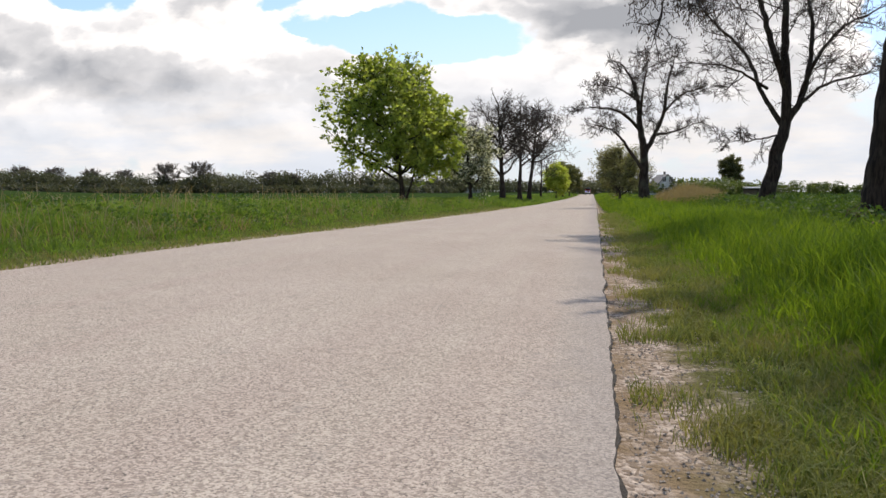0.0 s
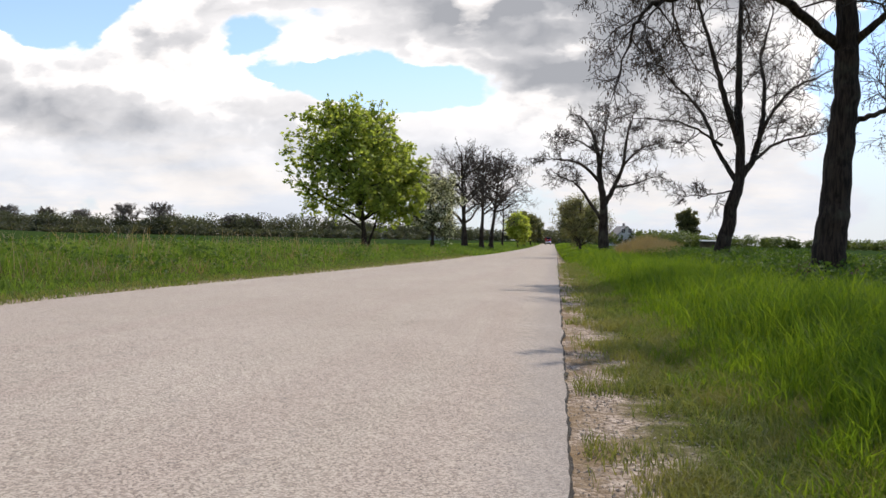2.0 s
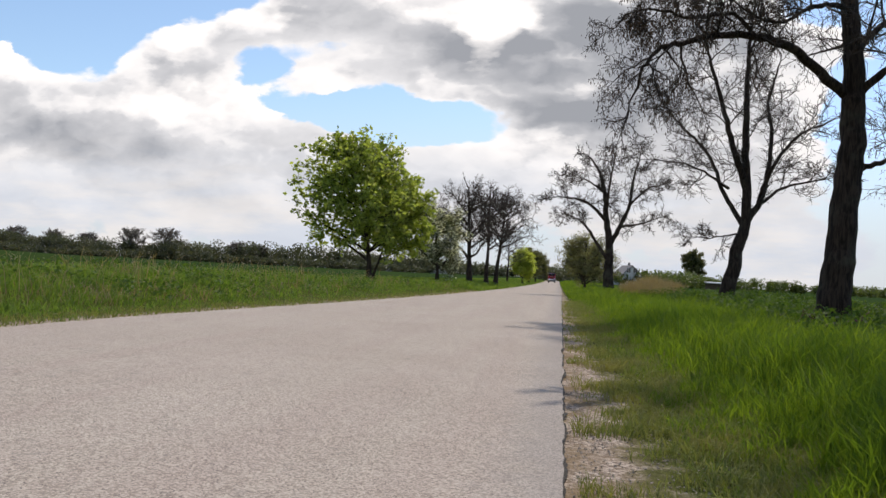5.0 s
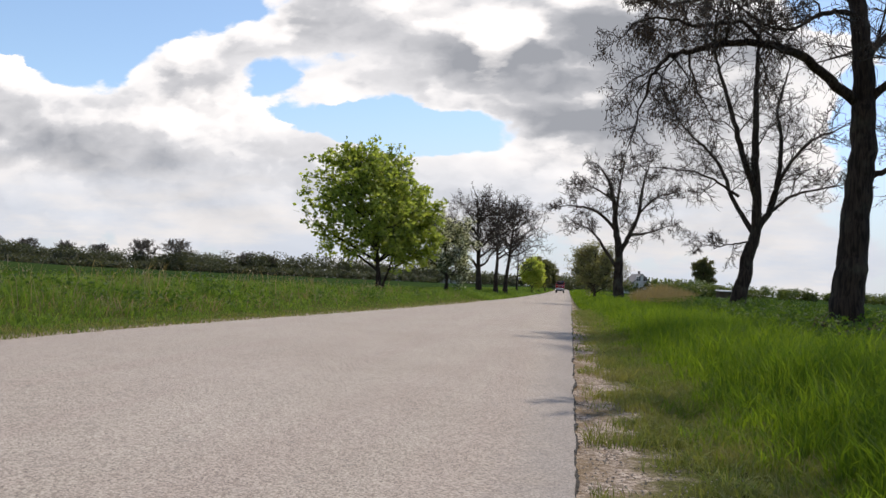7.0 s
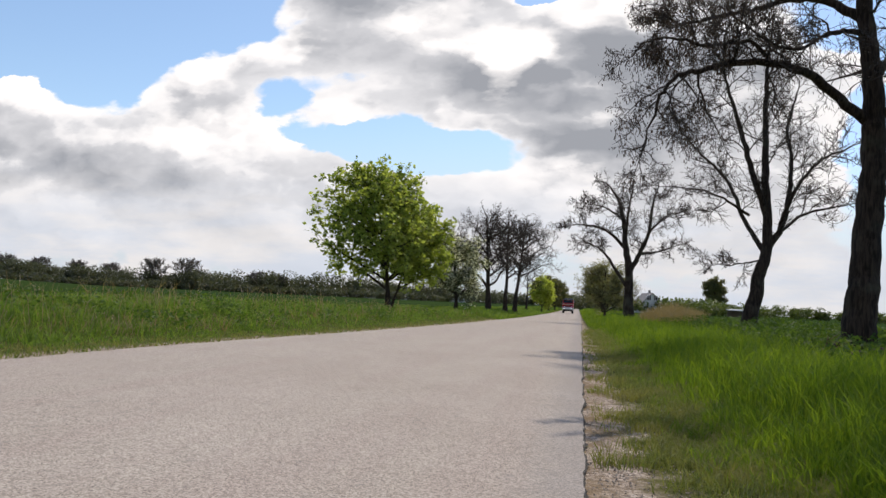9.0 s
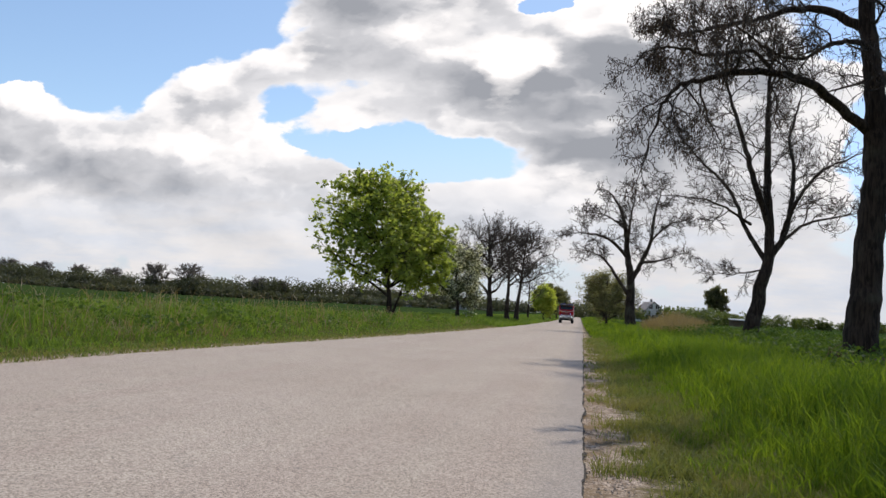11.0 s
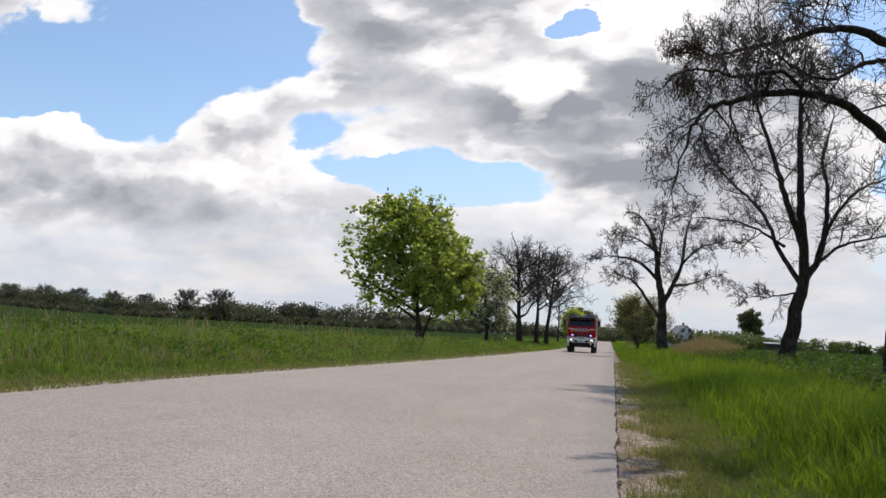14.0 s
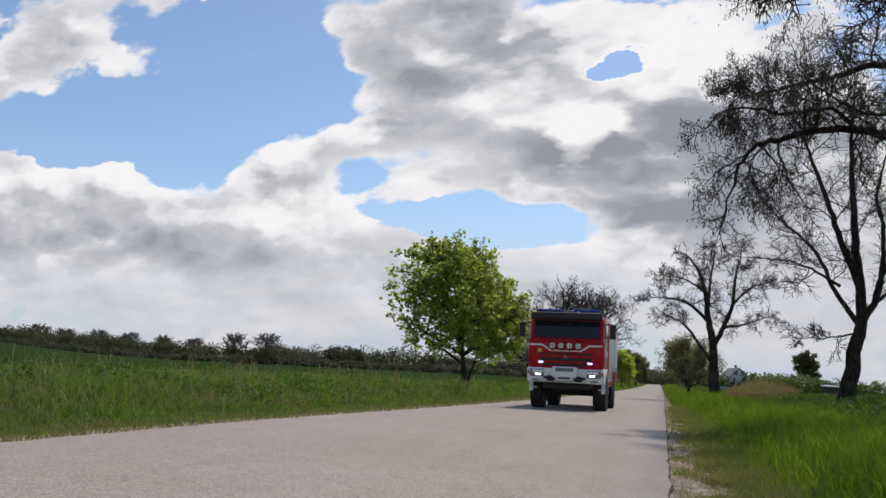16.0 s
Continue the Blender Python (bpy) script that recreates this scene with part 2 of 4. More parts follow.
M_ROAD, M_EARTH = asphalt(), earth()
M_BARK = bark("locust_bark", (0.02, 0.014, 0.011), (0.06, 0.043, 0.032))
M_BARK_PALE = bark("grey_bark", (0.05, 0.042, 0.035), (0.11, 0.095, 0.08))
M_TWIG = plain("twig_bark", (0.032, 0.023, 0.018), (0.055, 0.04, 0.031), 3.0, 0.85)
M_POD = leafy("dry_pods", (0.05, 0.03, 0.02), (0.09, 0.055, 0.035), (0.07, 0.045, 0.03), 0.15)
M_MAPLE = leafy("maple_leaves", (0.2, 0.25, 0.05), (0.39, 0.42, 0.12), (0.26, 0.3, 0.07), 0.6)
M_BLOSSOM = leafy("blossom", (0.12, 0.125, 0.07), (0.7, 0.68, 0.62), (0.12, 0.13, 0.07), 0.45, 0.5, (0.6, 0.66))
M_YELLOW = leafy("spring_leaves", (0.32, 0.36, 0.07), (0.48, 0.48, 0.13), (0.36, 0.4, 0.08), 0.62)
M_DARKLEAF = leafy("dull_leaves", (0.09, 0.09, 0.04), (0.17, 0.155, 0.07), (0.11, 0.12, 0.05), 0.45)
M_DULL = leafy("budding_leaves", (0.16, 0.15, 0.085), (0.25, 0.23, 0.13), (0.18, 0.18, 0.09), 0.5)
# distant foliage: pale air haze is mixed into these two base colours
M_WOODS = leafy("hazed_far_leaves", (0.06, 0.065, 0.042), (0.11, 0.11, 0.07), (0.075, 0.08, 0.05), 0.4)
M_WOODS_BROWN = leafy("hazed_far_twigs", (0.11, 0.095, 0.075), (0.16, 0.135, 0.105), (0.1, 0.09, 0.065), 0.45)
M_HEDGE = leafy("hedge_leaves", (0.075, 0.10, 0.028), (0.15, 0.18, 0.045), (0.05, 0.07, 0.026), 0.4)
M_GRASS_TALL = leafy("tall_grass", (0.07, 0.125, 0.012), (0.19, 0.25, 0.022), (0.11, 0.17, 0.016), 0.55, 0.7)
M_GRASS_SHORT = leafy("short_grass", (0.09, 0.13, 0.03), (0.2, 0.21, 0.07), (0.25, 0.2, 0.085), 0.45, 0.75)
M_GRASS_BANK = leafy("bank_grass", (0.08, 0.14, 0.02), (0.18, 0.25, 0.045), (0.13, 0.18, 0.035), 0.48, 0.7)
M_WEED = leafy("weed_leaves", (0.045, 0.085, 0.014), (0.1, 0.15, 0.024), (0.06, 0.10, 0.016), 0.45, 0.6)
M_DRY = leafy("dry_stems", (0.22, 0.16, 0.09), (0.33, 0.25, 0.15), (0.24, 0.17, 0.10), 0.35)
M_STRAW = leafy("straw", (0.40, 0.35, 0.22), (0.5, 0.45, 0.3), (0.42, 0.36, 0.24), 0.3)
M_CHIP = plain("stone_chips", (0.34, 0.29, 0.24), (0.2, 0.165, 0.13), 30.0, 0.9)
# dirt colour kept near black for the shade inside the edge crack
M_CRACK = plain("crack_shade_dirt", (0.02, 0.017, 0.014), (0.045, 0.037, 0.03), 20.0, 0.95, 0.0, 0.4)
# far twigs lightened in colour to look hazy
M_TWIG_FAR = plain("haze_tinted_twigs", (0.13, 0.11, 0.09), (0.17, 0.145, 0.12), 0.5, 0.9)

# ---- meshes ----


def mesh_of(name, verts, faces, mat, smooth=False):
    """A mesh from arrays: verts n x 3, faces m x k."""
    verts, faces = np.asarray(verts, dtype=np.float32), np.asarray(faces, dtype=np.int32)
    me = bpy.data.meshes.new(name)
    me.vertices.add(len(verts))
    me.vertices.foreach_set("co", verts.ravel())
    k = faces.shape[1]
    me.loops.add(faces.size)
    me.loops.foreach_set("vertex_index", faces.ravel())
    me.polygons.add(len(faces))
    me.polygons.foreach_set("loop_start", np.arange(0, faces.size, k, dtype=np.int32))
    me.polygons.foreach_set("use_smooth", np.full(len(faces), smooth))
    me.materials.append(mat)
    me.update(calc_edges=True)
    return me


def part(name, bm, material, parent, label="", smooth=False):
    me = bpy.data.meshes.new(name)
    for f in bm.faces:
        f.smooth = smooth
    bm.to_mesh(me)
    bm.free()
    me.materials.append(material)
    ob = new(name, me)
    ob.parent = parent
    return tagged(ob, label)


def array_part(name, me, parent, label=""):
    ob = new(name, me)
    ob.parent = parent
    return tagged(ob, label)


def thing(name, m, label, category, group=""):
    ob = new(name)
    ob.matrix_world = m
    return tagged(ob, label, category, group)


def add_box(bm, c, s, bevel=0.0, turn=None):
    made = bmesh.ops.create_cube(bm, size=1.0)["verts"]
    for v in made:
        v.co = Vector((v.co.x * s[0], v.co.y * s[1], v.co.z * s[2]))
    if bevel:
        edges = list({e for v in made for e in v.link_edges})
        made = bmesh.ops.bevel(bm, geom=edges, offset=bevel, segments=2, affect="EDGES", profile=0.5)["verts"]
    for v in made:
        v.co = (turn @ v.co if turn else v.co) + Vector(c)
    return made


def box(c, s, bevel=0.0, turn=None):
    bm = bmesh.new()
    add_box(bm, c, s, bevel, turn)
    return bm


def add_tube(bm, a, b, r1, r2=None, sides=16, caps=True):
    a, b = Vector(a), Vector(b)
    made = bmesh.ops.create_cone(bm, cap_ends=caps, segments=sides, radius1=r1, radius2=r1 if r2 is None else r2, depth=(b - a).length)["verts"]
    turn = (b - a).to_track_quat("Z", "Y").to_matrix()
    for v in made:
        v.co = turn @ v.co + (a + b) / 2
    return made


def tube(a, b, r1, r2=None, sides=16):
    bm = bmesh.new()
    add_tube(bm, a, b, r1, r2, sides)
    return bm


def lathe(profile, sides=32, axis="X"):
    """A ring of (radius, along) pairs turned round an axis."""
    bm = bmesh.new()
    rings = []
    for i in range(sides):
        a = 2 * math.pi * i / sides
        row = []
        for r, s in profile:
            p = (s, r * math.cos(a), r * math.sin(a)) if axis == "X" else (r * math.cos(a), s, r * math.sin(a))
            row.append(bm.verts.new(p))
        rings.append(row)
    for i in range(sides):
        a, b = rings[i], rings[(i + 1) % sides]
        for j in range(len(profile) - 1):
            bm.faces.new((a[j], a[j + 1], b[j + 1], b[j]))
    bmesh.ops.recalc_face_normals(bm, faces=bm.faces)
    return bm


# ---- ground and road ----


def smooth_step(x, a, b):
    t = np.clip((np.asarray(x, dtype=float) - a) / (b - a), 0, 1)
    return t * t * (3 - 2 * t)


def road_profile(y):
    return np.interp(y, [-60, 10, 23, 41, 85, 173, 3000], [0, 0, -0.05, -0.22, -0.5, -0.78, -0.78])


def road_left(y):
    return -6.0 + 0.002 * np.minimum(y, 200)


def road_right(y):
    return 0.06 + 0.004 * np.clip(y, 0, 100)


def road_z(x, y):
    return road_profile(y) + 0.11 * np.clip((-np.asarray(x)) / 6.0, 0, 1) * (1 - smooth_step(y, 7, 26))


def lumps(x, y, k, seed=0.0):
    return (np.sin(x * k + seed + 1.7 * np.sin(y * k * 0.6 + seed)) + np.sin(y * k * 1.3 + seed * 2 + 1.3 * np.sin(x * k * 0.8))) * 0.5


def ground_z(x, y):
    x, y = np.asarray(x, dtype=float), np.asarray(y, dtype=float)
    near = 1 - smooth_step(np.hypot(x, y), 60, 160)
    left_rise = 0.36 * smooth_step(-x, 6.4, 11.0) * (1 - smooth_step(-x, 14, 22)) * (1 - 0.75 * smooth_step(y, 25, 48))
    hill = 7.5 * smooth_step(-x / np.maximum(y, 40), 0.72, 1.35) * smooth_step(np.hypot(x, y), 60, 330)
    side = -0.04 * smooth_step(y, 30, 80) + left_rise + hill
    right = 0.04 * smooth_step(x, 1.0, 3.5) - 0.13 * smooth_step(x, 4.2, 5.6) * (1 - smooth_step(x, 6.0, 8.0)) * (1 - smooth_step(y, 18, 30)) + 0.12 * smooth_step(y, 24, 36) * smooth_step(x, 4, 7) * (1 - smooth_step(x, 12, 20))
    side = side + np.where(x > 0, right, 0) + near * 0.03 * lumps(x, y, 1.3)
    out = np.maximum(x - road_right(y), road_left(y) - x)
    blend = smooth_step(out, 0.0, 3.2)
    base = road_z(np.clip(x, -6, 0), y) - 0.03
    z = base * (1 - blend) + side * blend
    return z - 0.25 * smooth_step(-out, 0.05, 0.5)


def grid(xs, ys, height):
    X, Y = np.meshgrid(xs, ys)
    V = np.stack([X, Y, height(X, Y)], -1).reshape(-1, 3)
    i = np.arange(len(ys) - 1)[:, None] * len(xs) + np.arange(len(xs) - 1)[None]
    F = np.stack([i, i + 1, i + 1 + len(xs), i + len(xs)], -1).reshape(-1, 4)
    return V, F


def build_ground():
    far = np.geomspace(1.0, 2600, 46)
    xs = np.concatenate([-20 - far[::-1], np.arange(-20, -7, 0.5), np.arange(-7, -5.4, 0.12), np.arange(-5.2, -0.4, 0.8), np.arange(-0.3, 2.5, 0.08), np.arange(2.5, 12, 0.4), 12 + far])
    ys = np.concatenate([-12 - far[::-1][:40], np.arange(-12, 2, 1.0), np.arange(2, 12, 0.12), np.arange(12, 40, 0.5), np.arange(40, 120, 2.0), 120 + far])
    V, F = grid(xs, ys, ground_z)
    close = (np.abs(V[:, 0] - 1) < 4) & (V[:, 1] > 1) & (V[:, 1] < 14)
    V[close, 2] += np.array([noise.noise(Vector((a * 6, b * 6, 0))) * 0.012 for a, b, _ in V[close]])
    tagged(new("ground", mesh_of("ground", V, F, M_EARTH, True)), "grassy verge soil and green crop fields to the horizon", "ground", kind="structure")


def build_road():
    ys = np.concatenate([np.arange(-25, 1, 1.0), np.arange(1, 14, 0.06), np.arange(14, 40, 0.4), np.arange(40, 200, 4.0), np.arange(200, 620, 20.0)])
    across = np.concatenate([[0, 0], np.linspace(0, 1, 15), [1, 1]])
    rng = np.random.default_rng(5)
    rough = np.array([noise.noise(Vector((0, y * 1.3, 3))) * 0.035 + noise.noise(Vector((5, y * 7, 3))) * 0.014 for y in ys])
    rough_l = np.array([noise.noise(Vector((9, y * 0.8, 3))) * 0.12 + noise.noise(Vector((5, y * 4, 8))) * 0.04 for y in ys])
    left, right = road_left(ys) + rough_l, road_right(ys) + rough * np.where(ys < 40, 1, 0.3)
    X = left[:, None] + (right - left)[:, None] * across[None]
    Y = np.repeat(ys[:, None], len(across), 1)
    Z = road_z(X, Y)
    Z[:, 0] -= 0.2
    Z[:, -1] -= 0.2
    Z[:, 1] -= 0.012
    Z[:, -2] -= 0.012
    V = np.stack([X, Y, Z], -1).reshape(-1, 3)
    i = np.arange(len(ys) - 1)[:, None] * len(across) + np.arange(len(across) - 1)[None]
    F = np.stack([i, i + 1, i + 1 + len(across), i + len(across)], -1).reshape(-1, 4)
    tagged(new("road", mesh_of("road", V, F, M_ROAD)), "pale worn asphalt country road with crumbled edges", "road", kind="structure")
    # flat ribbon along the edge; the gap's shade is put into its colour
    near = (ys > 0.5) & (ys < 60)
    gap = np.array([max(0.003, 0.012 + 0.022 * noise.noise(Vector((3, y * 3.1, 1))) + 0.016 * noise.noise(Vector((1, y * 13, 6)))) for y in ys])
    ra, rb = right - 0.006, right + gap + 0.0006 * ys
    V = np.stack([np.stack([q, ys, road_z(q, ys) - 0.014], -1) for q in (ra, rb)], 1)[near]
    i = np.arange(len(V) - 1)[:, None] * 2
    tagged(new("road_crack", mesh_of("road_crack", V.reshape(-1, 3), i + [0, 1, 3, 2], M_CRACK)), "flat ribbon coloured as the shaded crack between asphalt and verge", "crack", kind="structure")


build_ground()
build_road()

# ---- grass ----


def blades(name, x, y, h, w, lean, mat, seed, label, category="grass", droop=0.5):
    """A sward of single blades: three levels, bent to one side."""
    rng = np.random.default_rng(seed)
    n = len(x)
    z = ground_z(x, y) - 0.01
    a, t = rng.uniform(0, 2 * np.pi, n), rng.uniform(0, 2 * np.pi, n)
    out = np.stack([np.cos(a), np.sin(a), np.zeros(n)], -1) * (lean * h)[:, None]
    side = np.stack([np.cos(t), np.sin(t), np.zeros(n)], -1) * (w / 2)[:, None]
    root = np.stack([x, y, z], -1)
    up = np.array([0, 0, 1.0])
    mid = root + up * (h * 0.6)[:, None] + out * 0.3
    tip = root + up * (h * (1 - 0.35 * lean * droop))[:, None] + out
    V = np.stack([root - side, root + side, mid - side * 0.75, mid + side * 0.75, tip], 1).reshape(-1, 3)
    b = (np.arange(n) * 5)[:, None]
    F = np.concatenate([b + [0, 1, 3], b + [0, 3, 2], b + [2, 3, 4]], 0)
    tagged(new(name, mesh_of(name, V, F, mat)), label, category, kind="stuff")


def scatter(rng, n, x0, x1, y0, y1, power=1.0):
    """Places denser towards y0."""
    y = (y0 ** (1 - power) + rng.random(n) * (y1 ** (1 - power) - y0 ** (1 - power))) ** (1 / (1 - power)) if power != 1 else y0 * (y1 / y0) ** rng.random(n)
    return x0 + (x1 - x0) * rng.random(n), y


def build_grass():
    rng = np.random.default_rng(11)
    # tufts by the gravel
    x, y = scatter(rng, 90000, 0.15, 2.0, 1.9, 40, 1.35)
    keep = (lumps(x, y, 2.6, 1.0) + 0.7 * lumps(x, y, 7.1, 2.0) + 2.8 * (x - 0.72 + 0.03 * (np.minimum(y, 9) - 3)) + rng.normal(0, 0.45, len(x))) > 0
    x, y = x[keep], y[keep]
    h = rng.uniform(0.035, 0.13, len(x)) * (1 + 0.5 * smooth_step(x, 0.7, 1.4))
    blades("short_grass", x, y, h, 0.004 + 0.0006 * y, rng.uniform(0.2, 1.3, len(x)), M_GRASS_SHORT, 1, "short worn dry-green grass on the gravel verge")
    # tall bright grass
    x, y = scatter(rng, 260000, 0.7, 6.4, 2.2, 60, 1.4)
    edge = 0.98 + 0.16 * lumps(x, y, 1.9, 4.0)
    keep = (x > edge + rng.normal(0, 0.12, len(x))) & (x < 4.6 + 0.35 * lumps(x, y, 1.1, 2.0) + 0.02 * y + rng.normal(0, 0.3, len(x)))
    clump = 0.5 * lumps(x, y, 2.8, 7.0) + 0.6 * lumps(x, y, 9.0, 2.0) + 0.5 * lumps(x, y, 19.0, 5.0)
    keep &= (rng.random(len(x)) < 0.55 + 0.6 * clump) & (np.hypot((x - 5.0) / 1.1, (y - 16.4) / 1.6) > 1)
    clump = clump[keep]
    x, y = x[keep], y[keep]
    h = (0.1 + 0.27 * smooth_step(x, 0.9, 1.9)) * rng.uniform(0.5, 1.3, len(x)) * np.clip(1 + 0.6 * clump, 0.35, 1.8)
    blades("tall_grass", x, y, h, 0.007 + 0.0006 * y, rng.uniform(0.1, 0.8, len(x)), M_GRASS_TALL, 2, "tall bright green spring grass beside the road")
    # flattened straw
    x, y = scatter(rng, 6000, 0.75, 2.2, 2.3, 14, 1.3)
    blades("flattened_grass", x, y, rng.uniform(0.05, 0.16, len(x)), np.full(len(x), 0.006), rng.uniform(1.5, 3.0, len(x)), M_GRASS_SHORT, 3, "trampled pale grass lying flat on the verge")
    # grass over the trees' foot and beyond
    x, y = scatter(rng, 45000, 4.2, 13, 8, 110, 1.3)
    keep = np.hypot((x - 5.0) / 1.2, (y - 16.4) / 1.8) > 1
    x, y = x[keep], y[keep]
    blades("field_edge_grass", x, y, rng.uniform(0.15, 0.42, len(x)), 0.008 + 0.0009 * y, rng.uniform(0.1, 0.9, len(x)), M_WEED, 4, "dark mixed weeds and grass at the field edge")
    # left bank
    x, y = scatter(rng, 130000, -17, -6.15, 3.5, 75, 1.3)
    out = road_left(y) - x
    keep = rng.random(len(x)) < smooth_step(out + 0.25 * lumps(x, y, 2.0), 0.3, 1.2) * (0.65 + 0.5 * lumps(x, y, 3.3, 2.0) + 0.3 * lumps(x, y, 8.0, 4.0)) + 0.04
    x, y = x[keep], y[keep]
    h = (0.06 + 0.22 * smooth_step(-x, 6.7, 9.5)) * rng.uniform(0.4, 1.35, len(x)) * np.clip(1 + 0.35 * lumps(x, y, 1.4, 5.0) + 0.4 * lumps(x, y, 4.7, 1.0), 0.3, 2)
    blades("bank_grass", x, y, h, 0.008 + 0.0008 * y, rng.uniform(0.2, 1.5, len(x)), M_GRASS_BANK, 5, "rough green grass on the roadside bank")
    x, y = scatter(rng, 7000, -7.2, -6.1, 4, 60, 1.2)
    blades("edge_grass", x, y, rng.uniform(0.03, 0.1, len(x)), 0.008 + 0.0007 * y, rng.uniform(0.3, 1.2, len(x)), M_GRASS_SHORT, 6, "short yellowish grass along the asphalt edge")
    x, y = scatter(rng, 16000, -15, -7.6, 5, 60, 1.3)
    keep = rng.random(len(x)) < 0.15 + 0.75 * lumps(x, y, 1.1, 9.0) * lumps(x, y, 0.4, 3.0) + 0.3 * lumps(x, y, 5.0, 1.0)
    x, y = x[keep], y[keep]
    blades("dry_grass", x, y, rng.uniform(0.15, 0.45, len(x)), 0.006 + 0.0007 * y, rng.uniform(0.2, 1.4, len(x)), M_DRY, 15, "patches of dry pale grass on the bank")
    # far verges
    x, y = scatter(rng, 20000, -13, -5.9, 60, 330, 1.5)
    blades("far_verge_grass", x, y, rng.uniform(0.15, 0.4, len(x)), 0.0011 * y, rng.uniform(0.2, 0.8, len(x)), M_GRASS_BANK, 7, "green grass verge far down the road")
    x, y = scatter(rng, 20000, 0.7, 9, 50, 330, 1.5)
    blades("far_roadside_grass", x, y, rng.uniform(0.12, 0.35, len(x)), 0.0011 * y, rng.uniform(0.2, 0.8, len(x)), M_GRASS_TALL, 8, "green grass along the far roadside")
    # dry stand and stalks
    r, a = np.sqrt(rng.random(9000)), rng.uniform(0, 2 * np.pi, 9000)
    x, y = 5.0 + 1.6 * r * np.cos(a), 43 + 5 * r * np.sin(a)
    blades("dry_reeds", x, y, rng.uniform(0.6, 1.45, len(x)) * (1.15 - 0.5 * r), np.full(len(x), 0.03), rng.uniform(0.05, 0.5, len(x)), M_DRY, 9, "stand of dry brown reeds beside the tree")
    x, y = scatter(rng, 2600, -15, -8.5, 7, 45, 1.1)
    keep = rng.random(len(x)) < 0.25 + 0.5 * lumps(x, y, 0.9, 1.0)
    x, y = x[keep], y[keep]
    blades("dry_stalks", x, y, rng.uniform(0.4, 1.0, len(x)), 0.006 + 0.0006 * y, rng.uniform(0.1, 0.7, len(x)), M_DRY, 10, "thin dry grass stalks on the bank")


def leaves(name, at, size, mat, rng, flat=0.35, long=1.5):
    """Single leaves, each a bent rhomb of four corners."""
    n = len(at)
    d = rng.normal(size=(n, 3))
    d[:, 2] *= 0.6
    d /= np.linalg.norm(d, axis=1)[:, None]
    e = np.cross(d, rng.normal(size=(n, 3)))
    e /= np.linalg.norm(e, axis=1)[:, None] + 1e-6
    nn = np.cross(d, e)
    s = (size * rng.uniform(0.6, 1.3, n))[:, None]
    V = np.stack([at - d * s * long / 2, at + e * s * 0.5 + nn * s * 0.12, at + d * s * long / 2, at - e * s * 0.5 + nn * s * 0.12], 1).reshape(-1, 3)
    b = (np.arange(n) * 4)[:, None]
    return mesh_of(name, V, b + [0, 1, 2, 3], mat)


def build_weeds():
    rng = np.random.default_rng(21)
    # nettles round the trees
    n = 2400
    x, y = scatter(rng, n, 3.8, 11, 13, 44, 1.2)
    keep = (rng.random(n) < 0.6 + 0.5 * lumps(x, y, 1.2, 3.0)) & (x > 4.4 + 0.5 * lumps(x, y, 0.9, 1.0)) & (np.hypot((x - 5.0) / 1.3, (y - 16.6) / 1.4) > 1)
    x, y = x[keep], y[keep]
    h = rng.uniform(0.3, 0.75, len(x))
    at = []
    for px, py, ph in zip(x, y, h):
        k = 36
        q = rng.normal(0, 0.11, (k, 3)) + [px, py, 0]
        q[:, 2] = float(ground_z(px, py)) + ph * rng.uniform(0.15, 1.0, k)
        at.append(q)
    at = np.concatenate(at)
    tagged(new("nettles", leaves("nettles", at, np.full(len(at), 0.06), M_WEED, rng)), "dark green nettles and weeds round the tree trunks", "weeds", kind="stuff")
    n = 1000
    x, y = scatter(rng, n, -14, -7.6, 8, 45, 1.1)
    keep = rng.random(n) < 0.25 + 0.6 * lumps(x, y, 0.8, 6.0)
    at = []
    for px, py in zip(x[keep], y[keep]):
        q = rng.normal(0, 0.16, (22, 3)) + [px, py, 0]
        q[:, 2] = float(ground_z(px, py)) + rng.uniform(0.1, 0.45, 22)
        at.append(q)
    at = np.concatenate(at)
    tagged(new("bank_weeds", leaves("bank_weeds", at, np.full(len(at), 0.06), M_WEED, rng)), "leafy dark weeds among the bank grass", "weeds", kind="stuff")
    # stone chips on the gravel
    x, y = scatter(rng, 3000, 0.1, 1.0, 2.0, 9, 1.5)
    s = rng.uniform(0.003, 0.009, len(x))
    o = rng.uniform(-1, 1, (len(x), 6, 3)) * 0.35 + np.array([[1, 0, 0], [-1, 0, 0], [0, 1, 0], [0, -1, 0], [0, 0, 0.8], [0, 0, -0.6]])
    V = np.stack([x, y, ground_z(x, y) + s * 0.3], -1)[:, None] + o * s[:, None, None]
    F = np.array([[0, 2, 4], [2, 1, 4], [1, 3, 4], [3, 0, 4], [2, 0, 5], [1, 2, 5], [3, 1, 5], [0, 3, 5]])
    F = (np.arange(len(x)) * 6)[:, None, None] + F[None]
    tagged(new("gravel", mesh_of("gravel", V.reshape(-1, 3), F.reshape(-1, 3), M_CHIP)), "loose pale stone chips on the verge", "gravel", kind="stuff")

# ---- trees ----


